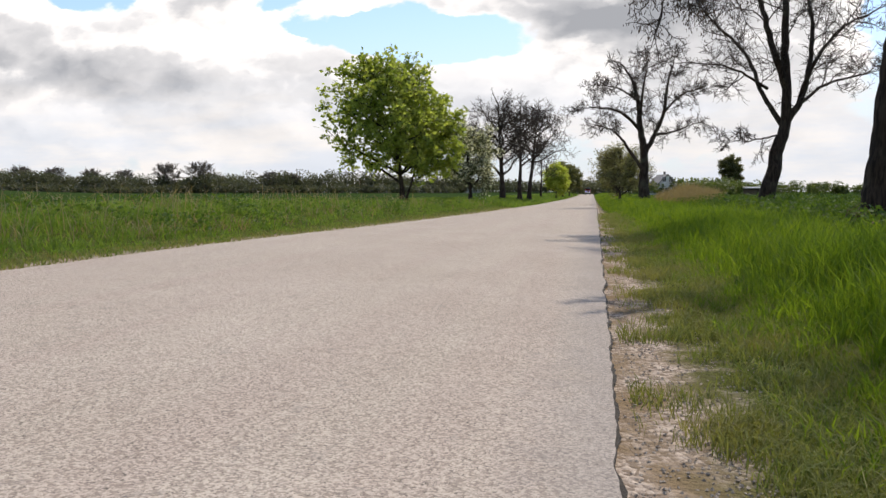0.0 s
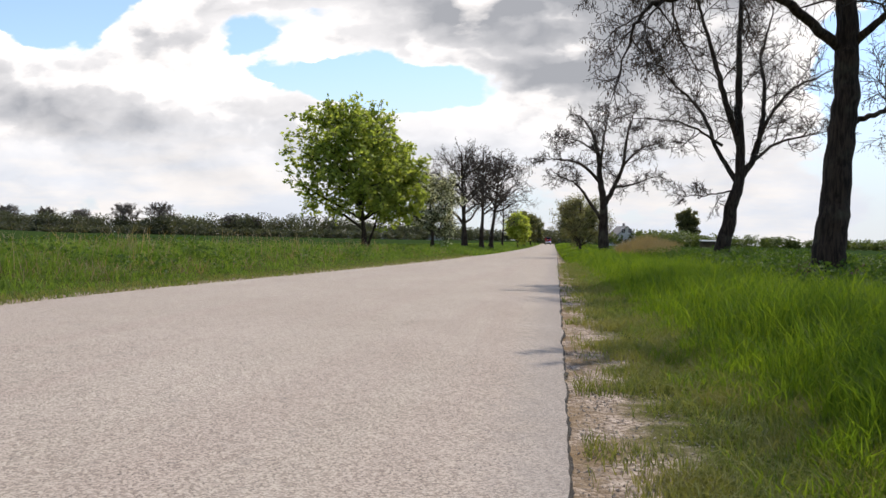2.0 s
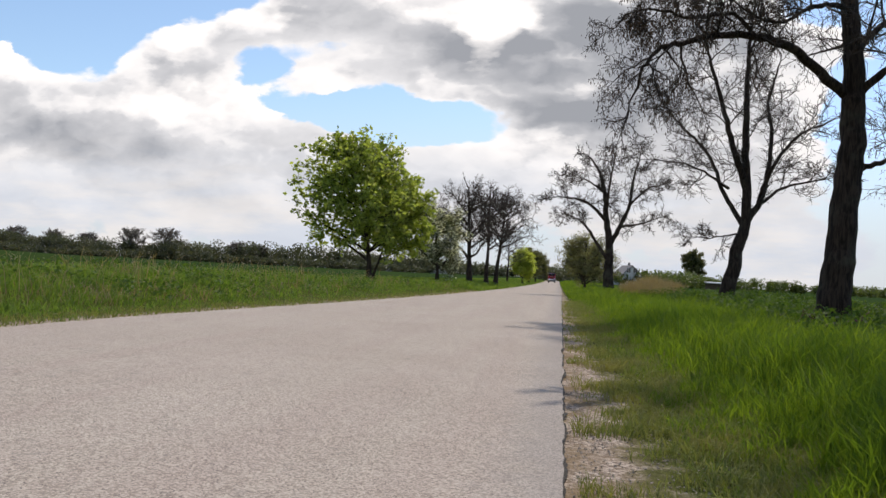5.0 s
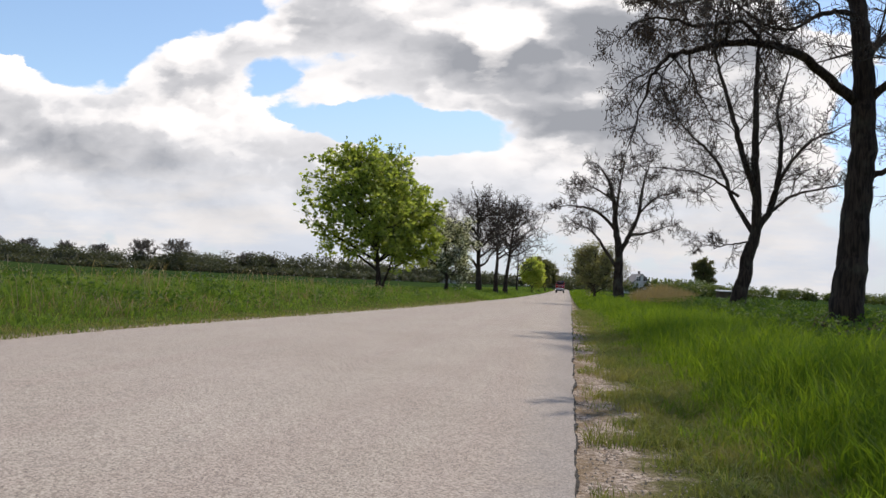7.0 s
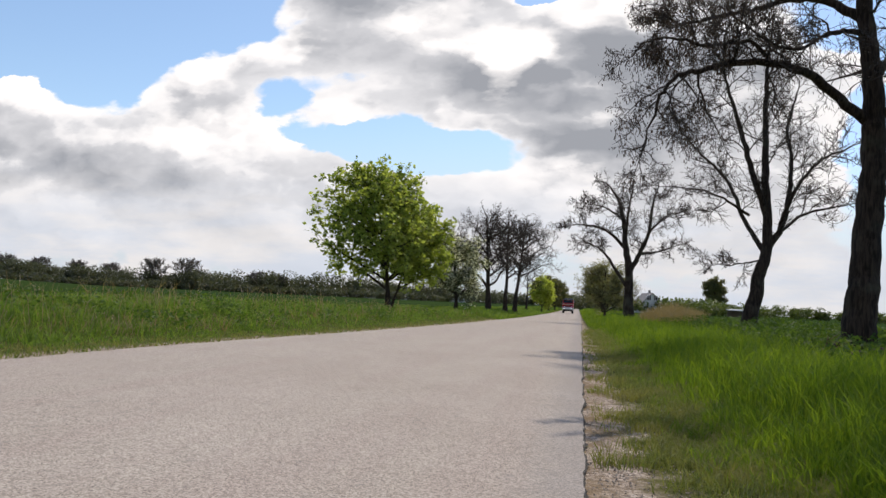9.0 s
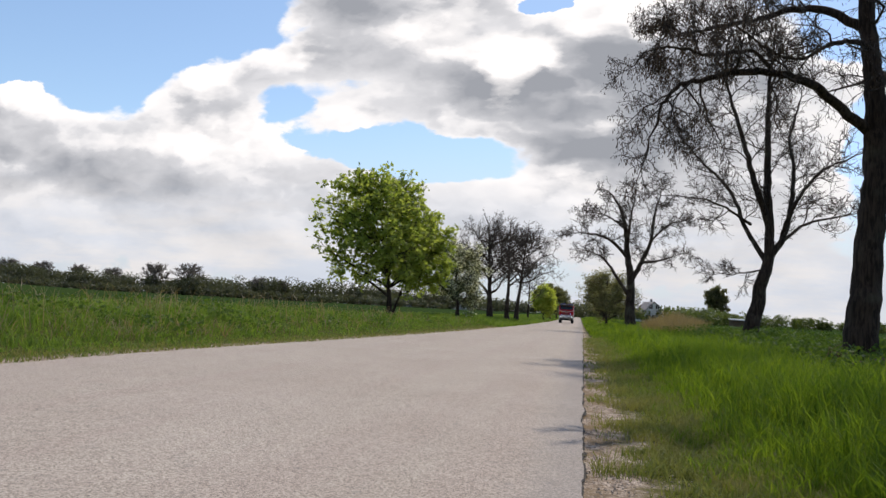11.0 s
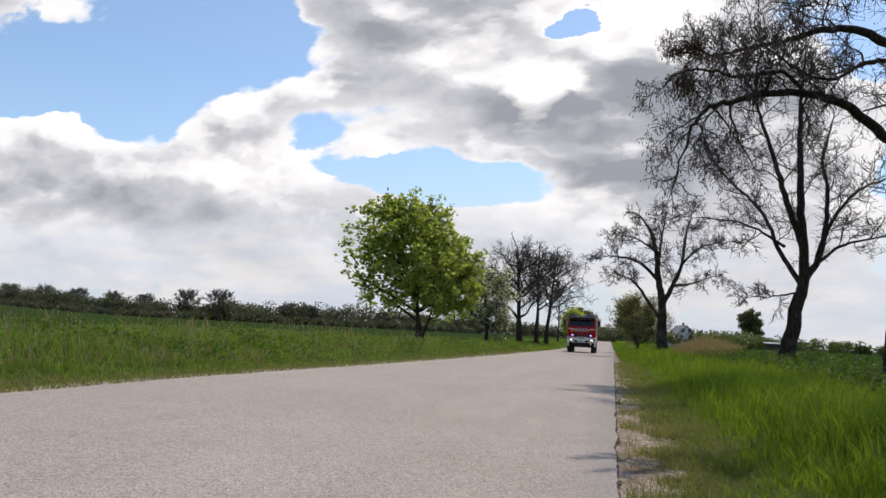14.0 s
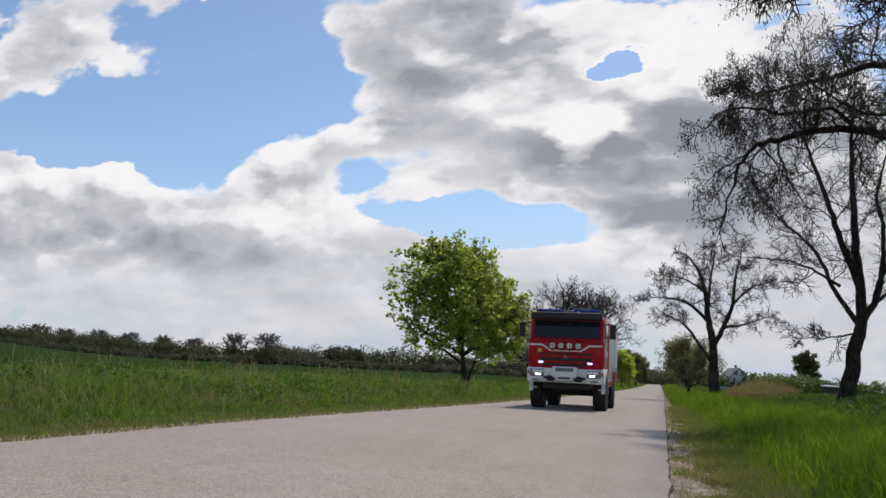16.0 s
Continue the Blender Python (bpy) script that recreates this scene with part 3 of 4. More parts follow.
def tubes(name, rods, mat, smooth=True):
    """Tapered tubes along polylines: rods of (points, radii, sides)."""
    groups = {}
    for pts, rad, sides in rods:
        groups.setdefault((len(pts), sides), []).append((pts, rad))
    VV, FF, base = [], [], 0
    for (n, k), items in groups.items():
        P, R = np.array([i[0] for i in items], dtype=float), np.array([i[1] for i in items], dtype=float)
        B = len(P)
        T = np.empty_like(P)
        T[:, 1:-1], T[:, 0], T[:, -1] = P[:, 2:] - P[:, :-2], P[:, 1] - P[:, 0], P[:, -1] - P[:, -2]
        T /= np.linalg.norm(T, axis=2)[..., None] + 1e-9
        ref = np.where(np.abs(T[:, :1, 2:3]) < 0.9, np.array([0, 0, 1.0]), np.array([1.0, 0, 0]))
        U = np.cross(T, np.broadcast_to(ref, T.shape))
        U /= np.linalg.norm(U, axis=2)[..., None] + 1e-9
        W = np.cross(T, U)
        a = np.arange(k) * 2 * np.pi / k
        ring = P[:, :, None] + R[:, :, None, None] * (U[:, :, None] * np.cos(a)[:, None] + W[:, :, None] * np.sin(a)[:, None])
        VV.append(ring.reshape(-1, 3))
        i = np.arange(n - 1)[:, None] * k
        j = np.arange(k)[None]
        quad = np.stack([i + j, i + (j + 1) % k, i + k + (j + 1) % k, i + k + j], -1).reshape(-1, 4)
        FF.append((base + (np.arange(B) * n * k)[:, None, None] + quad[None]).reshape(-1, 4))
        base += B * n * k
    return mesh_of(name, np.concatenate(VV), np.concatenate(FF), mat, smooth)


def resample(points, n):
    """A smooth line through control points."""
    P = np.array(points, dtype=float)
    P = np.concatenate([[2 * P[0] - P[1]], P, [2 * P[-1] - P[-2]]])
    out, m = [], len(P) - 3
    for s in np.linspace(0, m - 1e-6, n):
        i, t = int(s), s - int(s)
        a, b, c, d = P[i:i + 4]
        out.append(0.5 * (2 * b + (c - a) * t + (2 * a - 5 * b + 4 * c - d) * t * t + (3 * b - a - 3 * c + d) * t ** 3))
    return np.array(out)


class Tree:
    """Limbs are given, and branches and twigs grow from them."""

    def __init__(self, seed, up=0.12, wiggle=0.28, spread=(0.6, 1.15), shrink=0.62, finest=0.008):
        self.rng = random.Random(seed)
        self.thick, self.thin, self.tips = [], [], []
        self.up, self.wiggle, self.spread, self.shrink, self.finest = up, wiggle, spread, shrink, finest

    def limb(self, points, r0, r1, kids=8, length=2.2, levels=3, start=0.3, sides=10, steps=0):
        P = resample(points, steps or 5 * len(points))
        R = r0 + (r1 - r0) * np.linspace(0, 1, len(P)) ** 0.8
        if sides >= 10:
            for i in range(2, len(P)):
                P[i] += np.array([self.rng.gauss(0, 0.02) for _ in range(3)])
        self.thick.append((P, R, sides))
        self.sprout(P, R, kids, length, levels, start)

    def sprout(self, P, R, kids, length, levels, start):
        rng = self.rng
        n = len(P)
        for k in range(kids):
            s = start + (1 - start) * (k + rng.random()) / kids
            f = s * (n - 1)
            i = min(int(f), n - 2)
            p = P[i] + (P[i + 1] - P[i]) * (f - i)
            along = P[i + 1] - P[i]
            along = along / (math.sqrt(along @ along) + 1e-9)
            d = self.aside(along, rng.uniform(*self.spread))
            r = max(self.finest, min(R[i] * 0.62, 0.02 * length))
            self.branch(p, d, length * rng.uniform(0.6, 1.15) * (1.15 - 0.45 * s), r, levels)
        self.branch(P[-1], (P[-1] - P[-2]) / (np.linalg.norm(P[-1] - P[-2]) + 1e-9), length * 0.8, max(self.finest, R[-1]), levels)

    def aside(self, along, angle):
        rng = self.rng
        q = np.array([rng.gauss(0, 1), rng.gauss(0, 1), rng.gauss(0, 1) + 0.25])
        q = q - along * (q @ along)
        q /= math.sqrt(q @ q) + 1e-9
        return along * math.cos(angle) + q * math.sin(angle)

    def branch(self, p, d, length, r, level):
        rng = self.rng
        n = 6 if level >= 2 else 5 if level == 1 else 4
        pts, q, step = [p], p, length / (n - 1)
        for i in range(n - 1):
            w = self.wiggle
            d = d + np.array([rng.gauss(0, w), rng.gauss(0, w), rng.gauss(0, w) + self.up])
            d = d / math.sqrt(d @ d)
            q = q + d * step
            pts.append(q)
        P = np.array(pts)
        R = r * (1 - 0.65 * np.linspace(0, 1, n))
        R = np.maximum(R, self.finest * 0.6)
        big = r > max(0.045, self.finest * 1.6) and level > 0
        (self.thick if big else self.thin).append((P, R, 6 if big else 3))
        if level == 0:
            self.tips.append(P)
            return
        self.sprout(P, R, self.kids[level], length * self.shrink, level - 1, 0.18)

    kids = {1: 6, 2: 6, 3: 6}

    def finish(self, name, m, label, category, bark_mat, group="", twig_mat=None):
        ob = thing(name, m, label, category, group)
        array_part("trunk", tubes("trunk", self.thick, bark_mat), ob)
        if self.thin:
            array_part("crown", tubes("crown", self.thin, twig_mat or M_TWIG), ob, "crown of fine bare twigs")
        return ob

    def leaf_points(self, per_tip, blur, seed):
        rng = np.random.default_rng(seed)
        T = np.array(self.tips)
        pick = rng.integers(1, T.shape[1], (len(T), per_tip))
        at = T[np.arange(len(T))[:, None], pick].reshape(-1, 3)
        return at + rng.normal(0, blur, at.shape)


def hang_pods(t, ob, least, more, x0, x1, seed, each=2):
    """Last year's pods under the twig ends."""
    rng = np.random.default_rng(seed)
    at = t.leaf_points(each, 0.05, seed)
    at = at[rng.random(len(at)) < least + more * smooth_step(-at[:, 0], x0, x1)] - [0, 0, 0.04]
    n = len(at)
    d = np.stack([rng.normal(0, 0.25, n), rng.normal(0, 0.25, n), -np.ones(n)], -1) * rng.uniform(0.06, 0.12, n)[:, None]
    s = rng.normal(size=(n, 3)) * [1, 1, 0.2]
    s = s / np.linalg.norm(s, axis=1)[:, None] * 0.013
    V = np.stack([at, at + d * 0.5 + s, at + d, at + d * 0.5 - s], 1).reshape(-1, 3)
    array_part("dry_fruit", mesh_of("dry_fruit", V, (np.arange(n) * 4)[:, None] + [0, 1, 2, 3], M_POD), ob, "dry dark hanging seed pods")["kind"] = "stuff"


def roadside_locust():
    """The big tree by the nettles, with a long arching limb."""
    t = Tree(3, up=-0.02, wiggle=0.33, finest=0.009)
    t.kids = {1: 8, 2: 7}
    t.limb([(6.82, 21, -0.2), (6.99, 21, 0.41), (7.06, 21, 1.42), (7.14, 21, 2.35), (7.28, 21, 4.11), (7.31, 21, 5.49), (7.3, 21, 6.42), (7.25, 21, 7.35), (7.15, 21, 8.28), (7.0, 21.1, 10.2), (6.9, 21.4, 12.5)],
           0.47, 0.16, 5, 2.6, 2, 0.6, 16)
    t.limb([(7.2, 21, 6.0), (6.33, 20.7, 6.61), (5.47, 20.2, 7.06), (4.6, 19.8, 7.2), (3.58, 19.4, 7.12), (2.77, 19.0, 6.81), (2.17, 18.8, 6.58), (1.8, 18.7, 6.12), (1.62, 18.7, 5.51)], 0.15, 0.03, 13, 1.9, 2, 0.25)
    t.limb([(7.1, 21, 8.7), (6.31, 21.4, 9.38), (5.38, 21.7, 9.58), (4.7, 22.0, 9.45), (3.77, 22.2, 9.37), (2.82, 22.4, 9.22)], 0.14, 0.03, 13, 1.7, 2, 0.2)
    t.limb([(4.53, 19.8, 7.24), (3.96, 19.6, 7.68), (2.95, 19.2, 7.49), (1.88, 18.9, 7.6), (1.3, 18.7, 7.39)], 0.06, 0.02, 11, 1.1, 2, 0.2)
    t.limb([(3.74, 22.0, 9.29), (2.67, 22.0, 9.07), (2.0, 22.0, 9.39)], 0.05, 0.02, 9, 1.1, 2, 0.2)
    t.limb([(7.1, 20.9, 8.3), (6.4, 20.5, 8.25), (5.9, 20.2, 8.05), (5.15, 19.9, 7.6), (4.4, 19.6, 7.7), (3.45, 19.2, 8.3)], 0.08, 0.02, 12, 1.6, 2, 0.2)
    t.limb([(7.1, 21, 9.8), (6.2, 20.6, 10.8), (5.2, 20, 11.4), (4.0, 19.6, 11.6), (2.9, 19.2, 11.3)], 0.12, 0.03, 10, 2.0, 2, 0.2)
    t.limb([(7.4, 21, 6.1), (7.91, 20.5, 6.62), (8.23, 20.0, 6.96), (8.9, 19.5, 7.6), (9.8, 19.2, 8.3)], 0.12, 0.03, 8, 2.0, 2, 0.3)
    t.limb([(7.4, 21, 4.1), (8.19, 21.0, 4.41), (9.06, 21.8, 4.74), (10.13, 22.4, 4.67)], 0.09, 0.02, 7, 1.5, 2, 0.3)
    t.limb([(7.3, 21, 7.2), (8.3, 21.6, 8.2), (9.6, 22, 9.0), (10.8, 22.2, 9.6)], 0.11, 0.03, 7, 2.0, 2, 0.25)
    t.limb([(7.0, 21, 9.5), (7.6, 20.2, 11), (8.2, 19.5, 12.6)], 0.1, 0.03, 6, 2.2, 2, 0.25)
    # buttress roots
    for a in (0.4, 1.7, 2.9, 4.0, 5.3):
        t.thick.append((np.array([(6.95 + 0.1 * math.cos(a), 21 + 0.1 * math.sin(a), 0.75), (6.9 + 0.33 * math.cos(a), 21 + 0.33 * math.sin(a), 0.25), (6.88 + 0.62 * math.cos(a), 21 + 0.62 * math.sin(a), -0.12)]), np.array([0.1, 0.16, 0.14]), 8))
    ob = t.finish("locust_tree", pose(0, 0, 0), "tall bare locust tree with a dark furrowed trunk and arching limb", "tree", M_BARK, "roadside trees")
    hang_pods(t, ob, 0.4, 0.6, -6.5, -2.5, 8, 3)


def leaning_locust():
    t = Tree(5, up=0.03, wiggle=0.3, finest=0.0125)
    t.kids = {1: 8, 2: 7}
    t.limb([(7.3, 36, -0.1), (7.44, 36, 0.3), (7.63, 36, 1.38), (7.95, 36, 3.01), (8.18, 36, 3.98), (8.09, 36, 6.24), (8.04, 36, 8.66), (8.02, 36, 11.09), (8.11, 36, 12.88)], 0.44, 0.06, 9, 2.0, 2, 0.5, 14)
    t.limb([(8.15, 36.0, 5.4), (7.37, 35.5, 7.26), (6.73, 35.0, 9.22), (6.16, 34.7, 10.72), (5.77, 34.5, 12.07)], 0.17, 0.04, 10, 1.9, 2, 0.25)
    t.limb([(8.2, 36.0, 3.9), (8.72, 36.0, 4.81), (9.2, 36.6, 6.35), (9.38, 37.0, 8.4), (9.26, 37.2, 9.6), (9.72, 37.5, 11.36)], 0.17, 0.04, 10, 1.9, 2, 0.3)
    t.limb([(8.72, 36.0, 4.97), (9.19, 35.4, 6.5), (10.07, 35.0, 7.71), (11.2, 34.5, 8.25)], 0.11, 0.03, 8, 1.7, 2, 0.25)
    t.limb([(8.1, 36.0, 3.7), (7.33, 36.4, 5.13), (6.54, 36.8, 7.14), (5.43, 37.2, 8.36), (4.61, 37.5, 9.43)], 0.13, 0.03, 10, 1.8, 2, 0.25)
    t.limb([(8.65, 36.0, 4.64), (9.96, 37.0, 5.61), (11.34, 37.5, 6.04), (12.43, 38.0, 6.3)], 0.09, 0.02, 8, 1.5, 2, 0.25)
    t.limb([(7.39, 36.0, 5.4), (5.64, 35.0, 6.19), (3.6, 34.2, 6.36)], 0.07, 0.02, 8, 1.5, 2, 0.25)
    t.limb([(8.0, 36.0, 3.4), (6.9, 35.4, 3.15), (5.61, 35.0, 3.02)], 0.05, 0.015, 6, 1.1, 2, 0.3)
    t.finish("locust_tree", pose(0, 0, 0), "bare leaning locust tree with several upright stems", "tree", M_BARK, "roadside trees")


def verge_locust():
    t = Tree(9, up=0.03, wiggle=0.36, finest=0.017)
    t.kids = {1: 8, 2: 7}
    t.limb([(4.02, 62, -0.3), (3.92, 62, 0.8), (3.88, 62, 2.1), (3.83, 62, 4.08), (3.52, 62, 6.06), (3.29, 62, 8.05), (2.87, 62, 9.46), (2.2, 62, 10.6)], 0.52, 0.06, 9, 1.8, 2, 0.5, 12)
    t.limb([(3.9, 62, 3.9), (4.58, 62, 5.25), (5.26, 62, 6.98), (5.52, 62, 9.25), (5.86, 62, 10.6)], 0.24, 0.05, 10, 1.8, 2, 0.25)
    t.limb([(3.7, 62, 2.7), (2.25, 62.5, 4.9), (1.37, 63.0, 5.77), (0.2, 63.2, 6.2)], 0.15, 0.03, 8, 1.6, 2, 0.35)
    t.limb([(4.6, 62, 5.3), (6.17, 62.8, 5.6), (7.6, 63.2, 6.2)], 0.13, 0.03, 8, 1.7, 2, 0.25)
    t.limb([(3.6, 62, 5.6), (2.12, 61.0, 6.9), (0.46, 60.4, 7.3), (-0.9, 60.0, 7.2)], 0.16, 0.03, 10, 1.7, 2, 0.25)
    t.limb([(3.5, 62, 6.4), (3.67, 61.0, 8.79), (3.9, 60.5, 10.6)], 0.14, 0.04, 8, 1.7, 2, 0.25)
    t.limb([(3.3, 62, 8.0), (1.8, 62.5, 9.0), (0.3, 63, 9.3)], 0.1, 0.03, 7, 1.6, 2, 0.25)
    t.limb([(5.2, 62, 7.0), (6.6, 61.5, 8.3), (7.8, 61, 8.6)], 0.1, 0.03, 7, 1.6, 2, 0.25)
    t.finish("locust_tree", pose(0, 0, 0), "gnarled bare locust tree with a broad crown on the verge", "tree", M_BARK, "roadside trees")


def shade_locust():
    """The tree whose branches shade the verge by the asphalt edge."""
    t = Tree(31, up=-0.02, wiggle=0.33, finest=0.014)
    t.kids = {1: 8, 2: 7}
    t.limb([(8.8, 11.5, -0.2), (8.7, 11.5, 1.5), (8.5, 11.5, 4), (8.4, 11.5, 6.5), (8.3, 11.6, 9.5)], 0.4, 0.12, 7, 2.2, 2, 0.5, 12)
    t.limb([(8.4, 11.5, 5.2), (7.0, 11.8, 6.5), (5.4, 11.8, 7.3), (4.0, 11.4, 7.4), (2.8, 10.8, 7.0), (1.9, 10.4, 6.5)], 0.13, 0.02, 14, 0.85, 2, 0.3)
    t.limb([(8.4, 11.5, 5.6), (7.2, 10.4, 6.8), (6.0, 9.4, 7.4), (4.6, 8.6, 7.5), (3.4, 8.2, 7.3)], 0.13, 0.03, 16, 1.5, 2, 0.25)
    t.limb([(8.4, 11.5, 6.2), (7.6, 9.8, 7.4), (6.8, 8.2, 8.0), (5.8, 7.0, 8.2), (4.6, 6.3, 8.0)], 0.12, 0.03, 16, 1.6, 2, 0.25)
    t.limb([(8.4, 11.5, 7.0), (7.0, 11.0, 8.6), (5.4, 10.4, 9.4), (4.0, 9.8, 9.6)], 0.12, 0.03, 14, 1.6, 2, 0.25)
    t.limb([(8.4, 11.4, 5.0), (7.4, 11.0, 6.2), (6.2, 10.6, 6.9), (5.0, 10.2, 7.1), (4.0, 9.8, 7.0)], 0.12, 0.03, 18, 1.5, 2, 0.2)
    t.limb([(8.4, 11.4, 5.8), (7.2, 12.2, 7.0), (6.0, 12.6, 7.5), (4.8, 12.6, 7.6), (3.8, 12.4, 7.4)], 0.12, 0.03, 18, 1.4, 2, 0.2)
    t.limb([(8.3, 11.5, 6.0), (9.6, 11.0, 7.4), (11, 10.6, 8.4)], 0.12, 0.03, 7, 1.9, 2, 0.3)
    ob = t.finish("locust_tree", pose(0, 0, 0), "bare locust tree that shades the verge", "tree", M_BARK, "roadside trees")
    hang_pods(t, ob, 0.5, 0.2, -5.5, -2.5, 9, 3)


def crown_tree(name, m, label, seed, height, bole, width, r, leaf=None, leaf_size=0.12, per_tip=0, bark_mat=None, group="", stems=16, up=0.03, kids=None, levels=2, finest=0.012, lopsided=0.0, wiggle=0.3, blur=0.16, length=None, low=-0.55, lean=0.0, twig_mat=None):
    """A tree with a rounded crown: a bole, limbs that reach out to an oval, branches, and leaves if it has any."""
    t = Tree(seed, up=up, wiggle=wiggle, finest=finest)
    t.kids = kids or {1: 5, 2: 5}
    rng = random.Random(seed + 1)
    length = length or width * 0.17
    mid, rz, rw = bole + (height - bole) * 0.5, (height - bole) * 0.5, width * 0.5
    top = np.array((lopsided + lean, rng.uniform(-0.3, 0.3), height - length * 1.1))
    spine = resample([(0, 0, -0.3), (lean * 0.12 + rng.uniform(-0.05, 0.05), 0, bole * 0.5), (lean * 0.3 + rng.uniform(-0.1, 0.1), 0.05, bole), tuple((np.array((lean * 0.3, 0, bole)) + top) / 2), tuple(top)], 26)
    rad = r * (1 - 0.85 * np.linspace(0, 1, 26) ** 0.8)
    rad[:3] *= (1.35, 1.18, 1.06)
    t.thick.append((spine, rad, 10))
    t.sprout(spine, rad, 7, length, levels, 0.55)
    for k in range(stems):
        z = low + (0.93 - low) * (k + rng.random()) / stems
        a = k * 2.399 + rng.uniform(-0.4, 0.4)
        flat = math.sqrt(max(0.05, 1 - z * z)) * rng.uniform(0.85, 1.05)
        end = np.array((lopsided + lean + rw * flat * math.cos(a), rw * flat * math.sin(a), mid + rz * z))
        root_z = min(max(bole * 0.8, end[2] - rng.uniform(0.35, 0.6) * (rw * flat + 1.0)), height * 0.62)
        i = int(np.argmin(np.abs(spine[:, 2] - root_z)))
        end = spine[i] + (end - spine[i]) * max(0.3, 1 - length * 0.95 / (np.linalg.norm(end - spine[i]) + 0.01))
        gap = end - spine[i]
        bows = [spine[i] + gap * f + np.array((rng.gauss(0, 0.05), rng.gauss(0, 0.05), rng.uniform(-0.03, 0.09))) * rw for f in (0.33, 0.67)]
        t.limb([tuple(spine[i]), tuple(bows[0]), tuple(bows[1]), tuple(end)], min(rad[i] * 0.7, r * 0.5), max(finest, r * 0.1), 8, length, levels, 0.3, 6, 9)
    ob = t.finish(name, m, label, "tree", bark_mat or M_BARK, group, twig_mat)
    if leaf:
        at = t.leaf_points(per_tip, blur, seed)
        array_part("foliage", leaves("foliage", at, np.full(len(at), leaf_size), leaf, np.random.default_rng(seed)), ob, "leafy crown")
    return ob


def build_trees():
    roadside_locust()
    leaning_locust()
    verge_locust()
    shade_locust()
    crown_tree("maple_tree", pose(-12.45, 50, -0.05), "young maple tree in fresh bright green leaf", 46, 10.5, 1.9, 9.4, 0.26, M_MAPLE, 0.19, 3, M_BARK, "avenue trees", 26, 0.03, {1: 4, 2: 3}, lopsided=-0.7, lean=-0.6, length=1.4, blur=0.14)
    # added tree: makes the right lobe of the maple above, trunk behind its trunk
    crown_tree("maple_tree", pose(-13.15, 53, -0.1), "slim second maple added to fill out the first one's crown", 42, 8.0, 1.6, 5.0, 0.14, M_MAPLE, 0.19, 3, M_BARK, "avenue trees", 12, 0.05, {1: 4, 2: 4}, length=1.0, lean=2.0)
    crown_tree("apple_tree", pose(-10.4, 66, -0.1), "small fruit tree in white blossom and young leaf", 43, 7.2, 1.2, 7.0, 0.26, M_BLOSSOM, 0.11, 5, M_BARK, "avenue trees", 16, kids={1: 4, 2: 4}, length=1.1, lean=-0.4)
    crown_tree("locust_tree", pose(-9.2, 80, -0.15), "dark bare locust tree with dense crooked branches", 45, 11.9, 3.0, 9.4, 0.42, None, group="avenue trees", finest=0.016, stems=20, wiggle=0.36, low=-0.5, lean=-0.6, kids={1: 4, 2: 4})
    crown_tree("locust_tree", pose(-8.0, 86, -0.15), "dark bare locust tree with dense crooked branches", 47, 11.9, 3.6, 8.2, 0.32, None, group="avenue trees", finest=0.016, stems=18, wiggle=0.36, low=-0.4, kids={1: 4, 2: 4})
    crown_tree("locust_tree", pose(-7.7, 95, -0.15), "dark bare locust tree with dense crooked branches", 49, 12.8, 3.8, 10.0, 0.35, None, group="avenue trees", finest=0.017, stems=20, wiggle=0.36, low=-0.4, lean=1.0, kids={1: 4, 2: 4})
    crown_tree("locust_tree", pose(-8.2, 125, -0.2), "slender bare tree beyond the locusts", 51, 9.5, 3.0, 6.6, 0.22, None, group="avenue trees", finest=0.016, stems=12, kids={1: 4, 2: 3})
    crown_tree("shrub_tree", pose(-6.9, 150, -0.3), "small tree in yellow-green spring leaf", 53, 6.6, 1.2, 5.6, 0.2, M_YELLOW, 0.26, 10, group="avenue trees", kids={1: 5}, levels=1, blur=0.3)
    crown_tree("roadside_tree", pose(-6.9, 185, -0.4), "dark leafy tree far down the road", 55, 8.4, 1.4, 7.0, 0.3, M_DARKLEAF, 0.3, 10, group="avenue trees", kids={1: 5}, levels=1, blur=0.3)
    crown_tree("roadside_tree", pose(-6.6, 225, -0.4), "dark leafy tree far down the road", 57, 9.0, 1.4, 8.0, 0.3, M_DARKLEAF, 0.34, 10, group="avenue trees", kids={1: 5}, levels=1, blur=0.3)
    crown_tree("roadside_tree", pose(2.9, 86, -0.2), "rounded dull green tree on the verge", 59, 6.5, 0.8, 7.2, 0.24, M_DULL, 0.13, 3, group="roadside trees", stems=16, kids={1: 4, 2: 3})
    crown_tree("roadside_tree", pose(3.6, 120, -0.2), "rounded dull green tree on the verge", 61, 6.8, 1.2, 6.5, 0.3, M_DARKLEAF, 0.2, 10, group="roadside trees", kids={1: 5}, levels=1, blur=0.3)
    crown_tree("roadside_tree", pose(8.0, 135, -0.1), "brownish bare tree by the house", 63, 7.0, 1.2, 6.0, 0.25, M_WOODS_BROWN, 0.12, 3, group="roadside trees", kids={1: 5}, levels=1, blur=0.3)
    crown_tree("field_tree", pose(50, 300, -0.2), "lone leafy tree beyond the field", 65, 15.0, 4.0, 9.5, 0.4, M_DARKLEAF, 0.4, 15, group="field trees", finest=0.05, kids={1: 5}, levels=1, blur=0.3)


